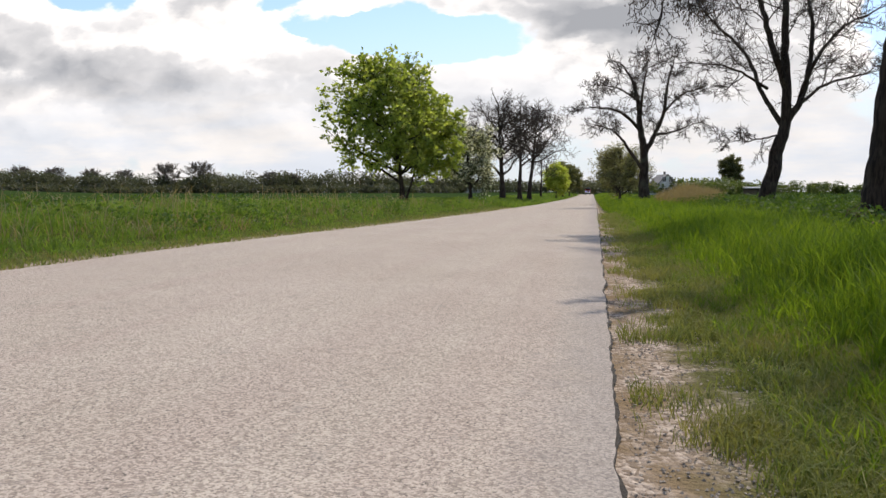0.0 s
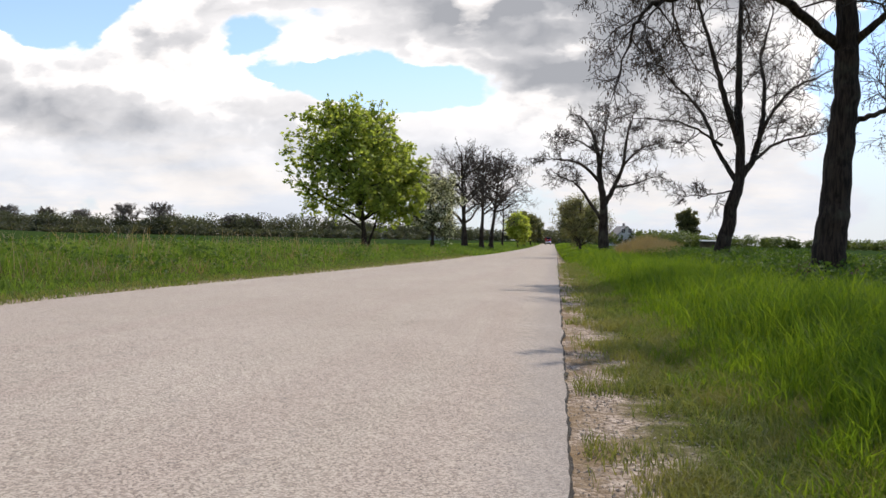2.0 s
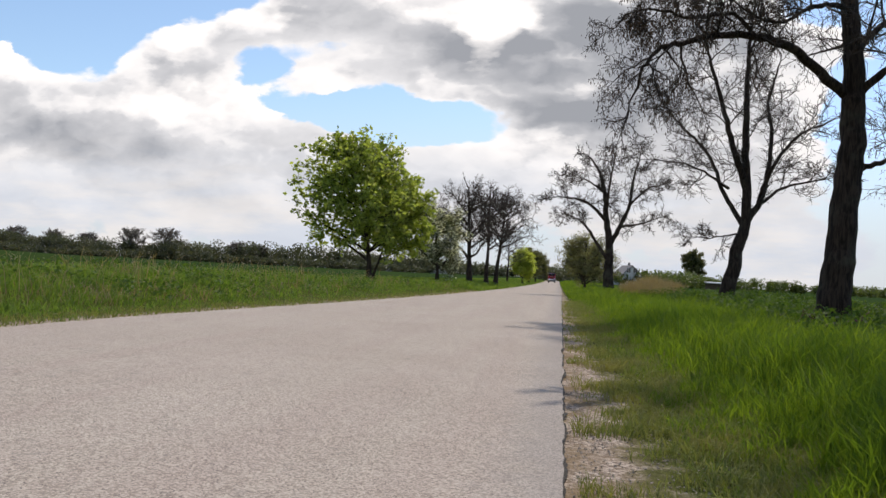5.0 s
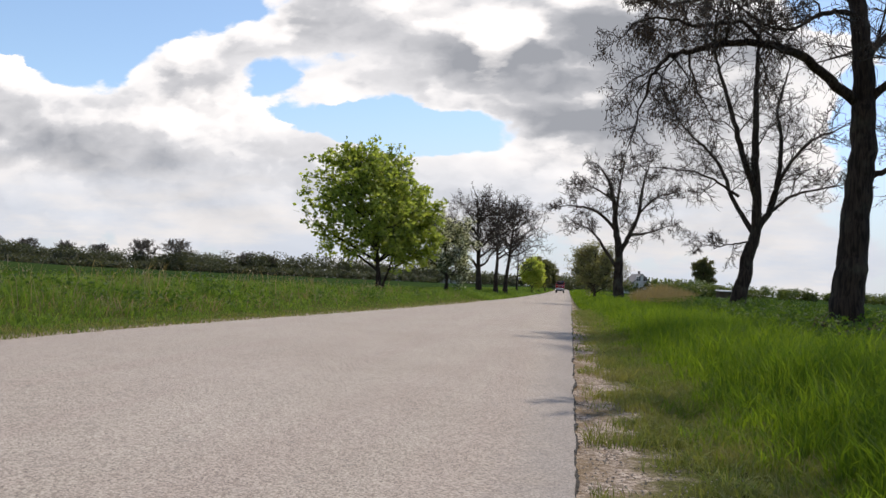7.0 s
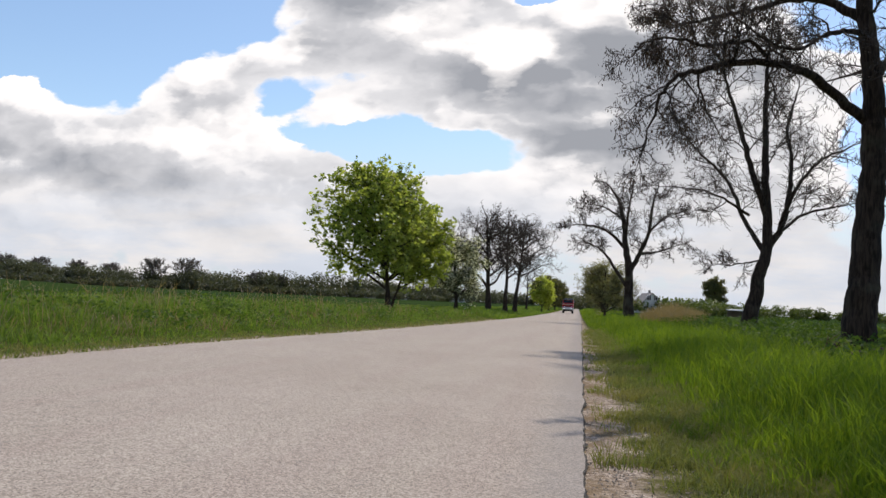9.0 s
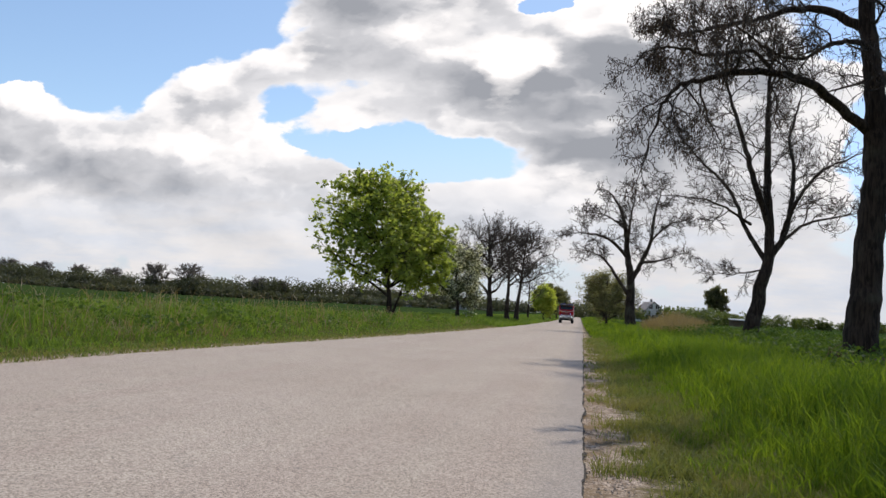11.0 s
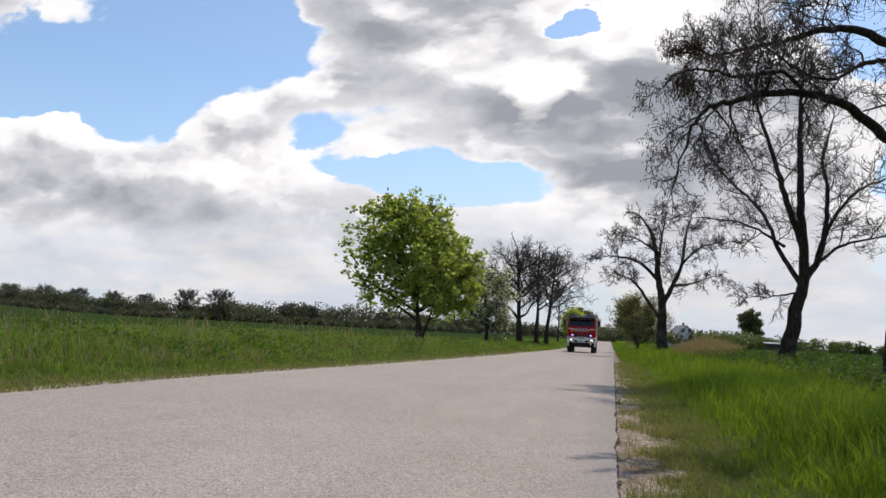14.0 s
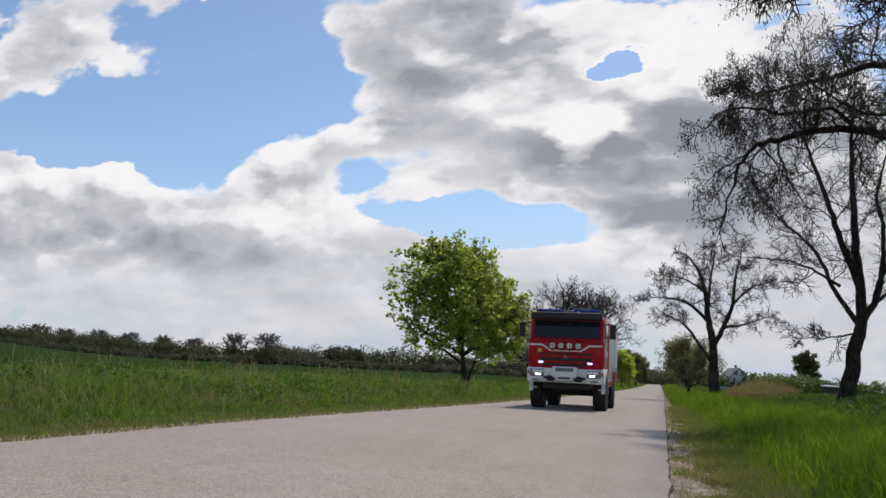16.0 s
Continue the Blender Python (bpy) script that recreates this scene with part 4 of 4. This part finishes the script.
def thicket(name, line, tall, depth, mat, seed, label, count, size):
    """A wood or hedge far off: clumps of leaves with an uneven top."""
    rng = np.random.default_rng(seed)
    P = np.array(line, dtype=float)
    d = np.concatenate([[0], np.cumsum(np.hypot(*np.diff(P, axis=0).T))])
    trees = max(8, int(d[-1] / (tall * 0.11)))
    s = rng.uniform(0, d[-1], trees)
    cx, cy = np.interp(s, d, P[:, 0]) + rng.normal(0, depth, trees), np.interp(s, d, P[:, 1]) + rng.normal(0, depth, trees)
    h = tall * rng.uniform(0.55, 0.95, trees) * (1 + 0.12 * np.sin(s / tall * 0.35 + seed))
    w = tall * rng.uniform(0.3, 0.55, trees)
    each = count // trees
    q = rng.normal(size=(trees, each, 3))
    q /= np.linalg.norm(q, axis=2)[..., None]
    q *= rng.random((trees, each, 1)) ** 0.4
    at = np.stack([cx[:, None] + q[..., 0] * w[:, None], cy[:, None] + q[..., 1] * w[:, None], ground_z(cx, cy)[:, None] + h[:, None] * (0.5 + 0.5 * q[..., 2])], -1).reshape(-1, 3)
    tagged(new(name, leaves(name, at, np.full(len(at), size), mat, rng)), label, "woods" if tall > 5 else "hedge", kind="stuff")


def build_woods():
    thicket("far_woods", [(-520, 360), (-330, 340), (-205, 330), (-150, 340), (-60, 420)], 12.0, 6.0, M_WOODS, 71, "dark distant wood along the field", 150000, 0.6)
    thicket("far_bushes", [(-420, 300), (-300, 310), (-190, 318), (-120, 335), (-70, 380)], 5.0, 4.0, M_WOODS, 72, "dark bushes along the far field edge", 30000, 0.7)
    thicket("village_trees", [(-150, 420), (-60, 480), (-30, 520), (20, 560)], 9.0, 10.0, M_WOODS, 73, "hazy trees round the distant village", 26000, 0.9)
    thicket("field_hedge", [(16, 235), (60, 250), (140, 250), (260, 230)], 4.4, 3.0, M_HEDGE, 74, "spring green hedge across the field", 70000, 0.4)
    thicket("house_bushes", [(12, 200), (22, 205), (40, 235)], 5.0, 2.5, M_HEDGE, 75, "bushes behind the white house", 6000, 0.5)
    thicket("road_end_trees", [(-14, 420), (-4, 470), (10, 430)], 10.0, 4.0, M_WOODS, 76, "trees at the far end of the road", 6000, 0.9)
    for k, (x, y, hh) in enumerate([(-330, 350, 15), (-312, 350, 14), (-287, 345, 14.5), (-268, 346, 14), (-243, 340, 13), (-226, 342, 12.5), (-196, 330, 15.5), (-180, 332, 16), (-150, 342, 11), (-140, 345, 10)]):
        crown_tree("field_tree", pose(x, y, float(ground_z(x, y)) - 0.2), "hazy bare tree on the far field edge", 81 + k, hh, hh * 0.3, hh * 1.05, 0.3, None, finest=0.08, group="field trees", stems=22, kids={1: 9}, levels=1, low=-0.2, up=0.1, length=hh * 0.16, twig_mat=M_TWIG_FAR)


build_grass()
build_weeds()
build_trees()
build_woods()

# ---- fire engine ----
M_RED = plain("red_paint", (0.42, 0.006, 0.012), (0.36, 0.005, 0.01), 1.5, 0.3, 0.0, 0.0, 0.0, 0.25)
M_WHITE = plain("white_paint", (0.82, 0.82, 0.81), (0.74, 0.74, 0.73), 2.0, 0.35)
M_BLACK = plain("black_plastic", (0.012, 0.012, 0.013), (0.022, 0.022, 0.022), 6.0, 0.5)
M_RUBBER = plain("tyre_rubber", (0.014, 0.014, 0.014), (0.03, 0.028, 0.026), 5.0, 0.85, 0.0, 0.2)
M_STEEL = plain("brushed_steel", (0.55, 0.56, 0.57), (0.42, 0.43, 0.44), 4.0, 0.35, 0.9)
M_GREY = plain("grey_paint", (0.2, 0.2, 0.21), (0.15, 0.15, 0.16), 3.0, 0.5)
M_GLASS = plain("tinted_glass", (0.012, 0.014, 0.018), (0.018, 0.02, 0.024), 1.0, 0.05, 0.0, 0.0, 0.0, 0.6)
M_LENS = plain("lamp_lens", (0.75, 0.75, 0.72), (0.6, 0.6, 0.58), 9.0, 0.1, 0.3)
M_LAMP = plain("lit_headlamp", (1.0, 0.97, 0.9), (1.0, 0.97, 0.9), 1.0, 0.2, 0.0, 0.0, 4.0)
M_BLUE = plain("blue_flash", (0.25, 0.35, 1.0), (0.25, 0.35, 1.0), 1.0, 0.2, 0.0, 0.0, 7.0)
M_BLUE_OFF = plain("blue_dome", (0.02, 0.05, 0.35), (0.03, 0.06, 0.4), 3.0, 0.15)
M_ORANGE = plain("orange_lens", (0.5, 0.12, 0.01), (0.45, 0.1, 0.01), 3.0, 0.2)
M_YELLOW_MARK = plain("yellow_badge", (0.6, 0.42, 0.03), (0.5, 0.35, 0.03), 3.0, 0.4)


def shell(name, outline, half, mat, parent, label="", bevel=0.05):
    """A body with a side outline of (y, z) corners, as wide as two halves."""
    bm = bmesh.new()
    a = [bm.verts.new((-half, y, z)) for y, z in outline]
    b = [bm.verts.new((half, y, z)) for y, z in outline]
    bm.faces.new(a[::-1])
    bm.faces.new(b)
    for i in range(len(outline)):
        j = (i + 1) % len(outline)
        bm.faces.new((a[i], a[j], b[j], b[i]))
    bmesh.ops.recalc_face_normals(bm, faces=bm.faces)
    bmesh.ops.bevel(bm, geom=list(bm.edges), offset=bevel, segments=3, affect="EDGES", profile=0.5)
    return part(name, bm, mat, parent, label, True)


def make_wheel(parent, x, y, r=0.6, w=0.44):
    wheel = new("wheel")
    wheel.parent = parent
    wheel.location = (x, y, r)
    h = w / 2
    part("tyre", lathe([(r * 0.55, -h * 0.8), (r * 0.9, -h), (r * 0.97, -h * 0.85), (r, -h * 0.6), (r, h * 0.6), (r * 0.97, h * 0.85), (r * 0.9, h), (r * 0.55, h * 0.8)], 40), M_RUBBER, wheel, "", True)
    bm = bmesh.new()
    for i in range(30):
        a = 2 * math.pi * i / 30
        for s in (-1, 1):
            add_box(bm, (s * h * 0.45, r * 1.0 * math.cos(a), r * 1.0 * math.sin(a)), (h * 0.75, 0.07, 0.035), 0.0, Matrix.Rotation(a + math.pi / 2 + s * 0.15, 3, "X"))
    part("tread", bm, M_RUBBER, wheel)
    part("rim", lathe([(r * 0.56, -h * 0.82), (r * 0.5, -h * 0.6), (r * 0.3, -h * 0.35), (r * 0.22, -h * 0.7), (0.001, -h * 0.75)], 32), M_GREY, wheel, "", True)
    part("rim", lathe([(r * 0.56, h * 0.82), (r * 0.5, h * 0.6), (r * 0.3, h * 0.35), (r * 0.22, h * 0.7), (0.001, h * 0.75)], 32), M_GREY, wheel, "", True)
    for i in range(8):
        a = 2 * math.pi * i / 8
        for s in (-1, 1):
            part("wheel_nut", tube((s * h * 0.35, r * 0.36 * math.cos(a), r * 0.36 * math.sin(a)), (s * h * 0.55, r * 0.36 * math.cos(a), r * 0.36 * math.sin(a)), 0.022, None, 6), M_STEEL, wheel)
    return wheel


def make_truck():
    """The nose points along -y, and the origin is on the road under the bumper."""
    truck = thing("fire_engine", pose(-3.0, 300, 0), "red fire engine with white bumper and lit blue flashers", "fire engine")
    # chassis and bumper
    part("chassis", box((0, 4.2, 0.78), (0.9, 7.4, 0.28), 0.03), M_BLACK, truck)
    part("front_axle", tube((-0.9, 1.4, 0.6), (0.9, 1.4, 0.6), 0.1), M_BLACK, truck)
    part("rear_axle", tube((-0.9, 5.4, 0.6), (0.9, 5.4, 0.6), 0.12), M_BLACK, truck)
    part("skid_plate", box((0, 0.75, 0.78), (1.5, 0.6, 0.2), 0.05), M_BLACK, truck)
    bumper = shell("bumper", [(0.06, 0.9), (0.0, 1.02), (-0.02, 1.36), (0.5, 1.42), (0.75, 1.36), (0.7, 1.0), (0.5, 0.9)], 1.25, M_WHITE, truck, "white steel front bumper", 0.04)
    part("bumper_bull", box((0, -0.1, 1.24), (0.82, 0.3, 0.36), 0.05), M_WHITE, bumper)
    part("winch_opening", box((0, -0.255, 1.32), (0.58, 0.03, 0.12), 0.012), M_GREY, bumper)
    part("plate", box((0, -0.262, 1.05), (0.52, 0.02, 0.115), 0.004), M_WHITE, bumper)
    part("plate_marks", box((0, -0.2745, 1.05), (0.4, 0.004, 0.06)), M_BLACK, bumper)
    for s in (-1, 1):
        part("tow_hook", box((s * 0.46, -0.12, 1.03), (0.22, 0.26, 0.17), 0.04), M_BLACK, bumper)
        part("hook_bar", tube((s * 0.3, -0.2, 1.0), (s * 0.68, -0.2, 1.06), 0.04), M_BLACK, bumper)
        lamp = part("headlamp_housing", box((s * 0.93, -0.028, 1.2), (0.46, 0.05, 0.24), 0.02), M_GREY, bumper)
        part("headlamp", box((s * 0.88, -0.055, 1.15), (0.18, 0.02, 0.055), 0.012), M_LAMP, lamp, "lit headlamp")
        part("side_lamp", box((s * 0.9, -0.055, 1.25), (0.36, 0.012, 0.08), 0.005), M_LENS, lamp)
        part("indicator", box((s * 1.2, -0.01, 1.2), (0.05, 0.07, 0.12), 0.01), M_ORANGE, lamp)
        part("fog_lamp", box((s * 0.95, -0.02, 0.97), (0.28, 0.04, 0.09), 0.012), M_LENS, bumper)
        part("fog_grille", box((s * 0.95, -0.043, 0.97), (0.2, 0.01, 0.05)), M_GREY, bumper)
    # cab
    cab = shell("cab", [(0.02, 1.38), (0.0, 2.2), (0.12, 2.36), (0.36, 3.02), (0.5, 3.14), (2.1, 3.16), (2.2, 1.35), (0.95, 1.3)], 1.22, M_RED, truck, "red cab", 0.07)
    slope = Matrix.Rotation(-math.atan2(0.24, 0.66), 3, "X")
    part("windscreen", box((0, 0.215, 2.66), (2.16, 0.03, 0.62), 0.012, slope), M_GLASS, cab, "dark tinted windscreen")
    for s in (-1, 1):
        part("windscreen_pillar", box((s * 1.13, 0.225, 2.66), (0.1, 0.05, 0.64), 0.02, slope), M_RED, cab)
        part("wiper", box((s * 0.5 - 0.15, 0.14, 2.48), (0.62, 0.02, 0.02), 0.0, Matrix.Rotation(0.3, 3, "Y")), M_BLACK, cab)
    part("sun_visor", shell_box((0, 0.14, 3.09), (2.36, 0.32, 0.24), 0.06), M_BLACK, cab, "black sun visor over the windscreen")
    part("grille", box((0, -0.008, 1.66), (1.7, 0.03, 0.1), 0.01), M_BLACK, cab)
    part("grille", box((0, -0.008, 1.84), (1.8, 0.03, 0.05), 0.01), M_BLACK, cab)
    part("grille", box((0, -0.008, 1.48), (1.5, 0.03, 0.08), 0.01), M_BLACK, cab)
    part("emblem", tube((0, -0.02, 1.74), (0, -0.035, 1.74), 0.06, 0.05, 20), M_GREY, cab)
    part("badge", tube((-0.85, 0.0, 1.93), (-0.85, -0.02, 1.93), 0.075, 0.075, 20), M_YELLOW_MARK, cab, "yellow round badge")
    bm = bmesh.new()
    for s in (-1, 1):
        add_box(bm, (s * 0.98, -0.012, 2.12), (0.42, 0.02, 0.05), 0.006)
        add_box(bm, (s * 0.63, -0.012, 2.03), (0.36, 0.02, 0.05), 0.006, Matrix.Rotation(s * -0.55, 3, "Y"))
    add_box(bm, (0, -0.012, 1.94), (0.96, 0.02, 0.04), 0.006)
    part("front_stripe", bm, M_WHITE, cab, "white stripe bent round the lamps")
    for x in (-0.42, -0.14, 0.14, 0.42):
        lamp = part("spot_lamp", tube((x, -0.02, 2.1), (x, -0.14, 2.1), 0.08, 0.105, 24), M_BLACK, cab)
        part("lens", tube((x, -0.14, 2.1), (x, -0.155, 2.1), 0.09, 0.08, 24), M_LENS, lamp)
        part("guard", box((x, -0.162, 2.1), (0.02, 0.012, 0.17)), M_BLACK, lamp)
        part("guard", box((x, -0.162, 2.1), (0.17, 0.012, 0.02)), M_BLACK, lamp)
        part("bracket", box((x, -0.05, 1.98), (0.05, 0.05, 0.08), 0.01), M_BLACK, lamp)
    for s in (-1, 1):
        part("blue_flasher", box((s * 0.8, -0.03, 1.55), (0.15, 0.04, 0.05), 0.015), M_BLUE, cab, "lit blue flasher")
        door = part("cab_door", box((s * 1.225, 1.2, 2.2), (0.03, 1.25, 1.6), 0.012), M_RED, cab)
        part("door_window", box((s * 1.245, 1.2, 2.62), (0.02, 1.0, 0.56), 0.008), M_GLASS, door)
        part("door_handle", box((s * 1.26, 1.65, 2.08), (0.03, 0.2, 0.04), 0.008), M_BLACK, door)
        part("door_stripe", box((s * 1.2425, 1.2, 1.95), (0.006, 1.2, 0.14)), M_WHITE, door)
        part("grab_rail", tube((s * 1.28, 0.5, 1.75), (s * 1.28, 0.5, 2.7), 0.02), M_WHITE, cab)
        part("corner_panel", box((s * 1.2, 0.2, 1.86), (0.09, 0.3, 0.86), 0.03), M_RED, cab)
        part("wheel_arch", arch(s * 1.2, 1.4, 0.6, 0.78), M_WHITE, cab, "pale wheel arch")
        part("step", box((s * 1.12, 0.95, 0.72), (0.2, 0.4, 0.05), 0.01), M_STEEL, truck)
        mirror = part("mirror", box((s * 1.5, 0.28, 2.62), (0.2, 0.1, 0.48), 0.03), M_BLACK, cab)
        part("mirror_arm", tube((s * 1.2, 0.3, 2.86), (s * 1.5, 0.3, 2.86), 0.02), M_BLACK, mirror)
        part("mirror_arm", tube((s * 1.2, 0.3, 2.45), (s * 1.5, 0.3, 2.45), 0.02), M_BLACK, mirror)
    bar = part("light_bar", box((0, 0.75, 3.3), (2.1, 0.3, 0.06), 0.02), M_GREY, truck)
    for s in (-1, 1):
        part("blue_dome", box((s * 0.62, 0.75, 3.33), (0.9, 0.34, 0.085), 0.03), M_BLUE_OFF, bar, "blue light dome")
        part("bar_foot", box((s * 0.6, 0.75, 3.2), (0.08, 0.2, 0.14), 0.01), M_BLACK, bar)
    part("horn", tube((0.35, 0.5, 3.24), (0.35, 0.95, 3.24), 0.06, 0.03), M_STEEL, truck)
    # superstructure
    body = shell("body", [(2.3, 1.15), (2.3, 3.1), (7.9, 3.1), (7.95, 1.0), (6.2, 1.0), (6.1, 1.35), (4.7, 1.35), (4.6, 0.85), (2.35, 0.85)], 1.245, M_RED, truck, "red equipment body", 0.04)
    for s in (-1, 1):
        for k, (y, w) in enumerate(((3.1, 1.3), (4.6, 1.3), (6.6, 1.9))):
            z0, z1 = (1.05, 2.75) if k == 0 else (1.45, 2.75)
            shutter = part("roller_shutter", box((s * 1.25, y, (z0 + z1) / 2), (0.03, w, z1 - z0), 0.01), M_STEEL, body, "silver roller shutter")
            for j in range(12):
                z = z0 + (j + 0.5) * (z1 - z0) / 12
                part("slat", box((s * 1.268, y, z), (0.012, w - 0.06, (z1 - z0) / 12 - 0.02)), M_STEEL, shutter)
            part("lift_bar", box((s * 1.285, y, z0 + 0.1), (0.03, w * 0.6, 0.035), 0.008), M_BLACK, shutter)
        part("side_lamp", box((s * 1.26, 3.0, 2.95), (0.03, 0.3, 0.1), 0.01), M_BLUE_OFF, body)
        part("roof_rail", box((s * 1.15, 5.1, 3.17), (0.06, 5.4, 0.14), 0.015), M_STEEL, body)
        part("mudguard", arch(s * 1.2, 5.4, 0.6, 0.76), M_BLACK, body)
    part("roof_monitor", tube((0.5, 3.2, 3.1), (0.5, 2.7, 3.42), 0.07, 0.05), M_RED, truck, "red water cannon on the roof")
    part("ladder_box", box((-0.4, 5.2, 3.22), (0.55, 4.2, 0.18), 0.02), M_STEEL, truck)
    wheels = [make_wheel(truck, s * 1.05, y) for y in (1.4, 5.4) for s in (-1, 1)]
    return truck, wheels


def shell_box(c, s, bevel):
    return box(c, s, bevel)


def arch(x, y, z, r):
    """A bent strip over a wheel."""
    bm = bmesh.new()
    rows = []
    for i in range(13):
        a = math.pi * i / 12
        c, s = math.cos(a), math.sin(a)
        rows.append([bm.verts.new((x + dx, y + (r + dr) * c, z + (r + dr) * s)) for dx, dr in ((-0.06, 0), (0.06, 0), (0.06, 0.06), (-0.06, 0.06))])
    for i in range(12):
        for j in range(4):
            bm.faces.new((rows[i][j], rows[i][(j + 1) % 4], rows[i + 1][(j + 1) % 4], rows[i + 1][j]))
    bm.faces.new(rows[0])
    bm.faces.new(rows[-1][::-1])
    bmesh.ops.recalc_face_normals(bm, faces=bm.faces)
    return bm


TRUCK, WHEELS = make_truck()

# ---- buildings ----
M_PLASTER = plain("white_plaster", (0.72, 0.71, 0.69), (0.6, 0.59, 0.56), 0.8, 0.9, 0.0, 0.2)
M_ROOF_GREY = plain("grey_roof", (0.16, 0.15, 0.15), (0.22, 0.2, 0.19), 0.8, 0.8, 0.0, 0.3)
M_ROOF_RED = plain("red_roof", (0.2, 0.07, 0.045), (0.26, 0.1, 0.07), 0.8, 0.8, 0.0, 0.3)
M_WOOD = plain("weathered_wood", (0.16, 0.13, 0.1), (0.22, 0.18, 0.14), 2.0, 0.85, 0.0, 0.3)


def make_house(name, m, w, d, wall, ridge, label, plaster, tiles, rows=2, cols=3):
    """Gable towards -y."""
    house = thing(name, m, label, "house")
    bm = bmesh.new()
    a = [(-w / 2, 0), (w / 2, 0), (w / 2, wall), (0, ridge), (-w / 2, wall)]
    f = [bm.verts.new((x, -d / 2, z - 0.2 * (z == 0))) for x, z in a]
    b = [bm.verts.new((x, d / 2, z - 0.2 * (z == 0))) for x, z in a]
    bm.faces.new(f)
    bm.faces.new(b[::-1])
    for i in range(5):
        j = (i + 1) % 5
        bm.faces.new((f[j], f[i], b[i], b[j]))
    bmesh.ops.recalc_face_normals(bm, faces=bm.faces)
    part("wall", bm, plaster, house)
    pitch = math.atan2(ridge - wall, w / 2)
    run = math.hypot(ridge - wall, w / 2) + 0.6
    for s in (-1, 1):
        c = (s * (w / 4 + 0.2), 0, (wall + ridge) / 2 - 0.12)
        part("roof", box(c, (run, d + 0.9, 0.16), 0.02, Matrix.Rotation(s * pitch, 3, "Y")), tiles, house)
    part("chimney", box((w * 0.15, d * 0.15, ridge + 0.2), (0.5, 0.5, 1.4), 0.03), tiles, house)
    for r in range(rows):
        for c in range(cols if r == 0 else max(1, cols - 1)):
            k = cols if r == 0 else max(1, cols - 1)
            x, z = (c - (k - 1) / 2) * w / (cols + 0.2), 1.5 + 2.6 * r
            win = part("window", box((x, -d / 2 - 0.02, z), (1.15, 0.12, 1.35), 0.02), M_WHITE, house)
            part("pane", box((x - 0.25, -d / 2 - 0.085, z), (0.42, 0.03, 1.1)), M_GLASS, win)
            part("pane", box((x + 0.25, -d / 2 - 0.085, z), (0.42, 0.03, 1.1)), M_GLASS, win)
    return house


make_house("house", pose(17.6, 205, -0.2, 0, 0, 12), 5.4, 8, 2.8, 5.3, "white plastered house with a grey gable roof behind trees", M_PLASTER, M_ROOF_GREY)
for k, (x, y, w, wall, ridge, red) in enumerate([(-158, 420, 12, 3.0, 6.0, False), (-128, 425, 10, 3.4, 6.4, True), (-118, 430, 9, 3.2, 6.0, False), (-100, 440, 10, 3.2, 6.4, False), (-88, 445, 10, 3.4, 6.2, True), (-70, 450, 9, 3.2, 6.0, False)]):
    make_house("house", pose(x, y, float(ground_z(x, y)), 0, 0, 70 + 30 * (k % 3)), w, 9, wall, ridge, "small distant village house with a gable roof", M_PLASTER, M_ROOF_RED if red else M_ROOF_GREY, 1, 3)


def make_shed():
    shed = thing("field_shed", pose(45, 225, -0.1), "low open shed with a pale roof across the field", "shed")
    part("roof", box((0, 0, 2.05), (8, 3.5, 0.35), 0.03, Matrix.Rotation(0.03, 3, "X")), M_WHITE, shed)
    for x in (-3.6, -1.2, 1.2, 3.6):
        for y in (-1.4, 1.4):
            part("post", box((x, y, 0.9), (0.15, 0.15, 2.1), 0.01), M_WOOD, shed)
    part("back_wall", box((0, 1.5, 0.9), (7.6, 0.08, 2.0), 0.01), M_WOOD, shed)


make_shed()


M_DEADWOOD = bark("dead_wood", (0.07, 0.042, 0.028), (0.2, 0.13, 0.085))


def fallen_log():
    log = thing("fallen_branch", pose(5.0, 16.6, 0.0), "rotten fallen branch lying in the weeds", "branch")
    t = Tree(91, up=0.0, wiggle=0.2)
    t.limb([(-0.9, -0.5, 0.02), (-0.3, -0.2, 0.16), (0.3, 0.1, 0.2), (1.1, 0.7, 0.3)], 0.14, 0.09, 6, 0.5, 1, 0.3, 8)
    array_part("log", tubes("log", t.thick, M_DEADWOOD), log)
    array_part("twig", tubes("twig", t.thin, M_DEADWOOD), log)


fallen_log()

# ---- moves ----


def motions():
    rows, spin = [], []
    for k in range(0, 65):
        t = k * 0.25
        y = truck_y(t)
        x = float(np.interp(y, [25, 40, 70, 120, 400], [-3.0, -2.95, -2.5, -2.3, -2.3]))
        z = float(road_z(x, y + 3.4))
        slope = math.degrees(math.atan2(float(road_z(x, y + 5.4)) - float(road_z(x, y + 1.4)), 4.0))
        rows.append((t, pose(x, y, z, slope, 0, 0)))
    walk(TRUCK, rows)
    for wheel in WHEELS:
        x, y, z = wheel.location
        turns = []
        for k in range(0, 481):
            t = k / 30
            a = -(truck_y(t) - truck_y(0)) / 0.6
            turns.append((t, pose(x, y, z, math.degrees(a) % 360, 0, 0)))
        walk(wheel, turns)


def truck_y(t):
    """Metres ahead of the camera."""
    return 25.6 + 22.0 * (16.0 - t)


motions()
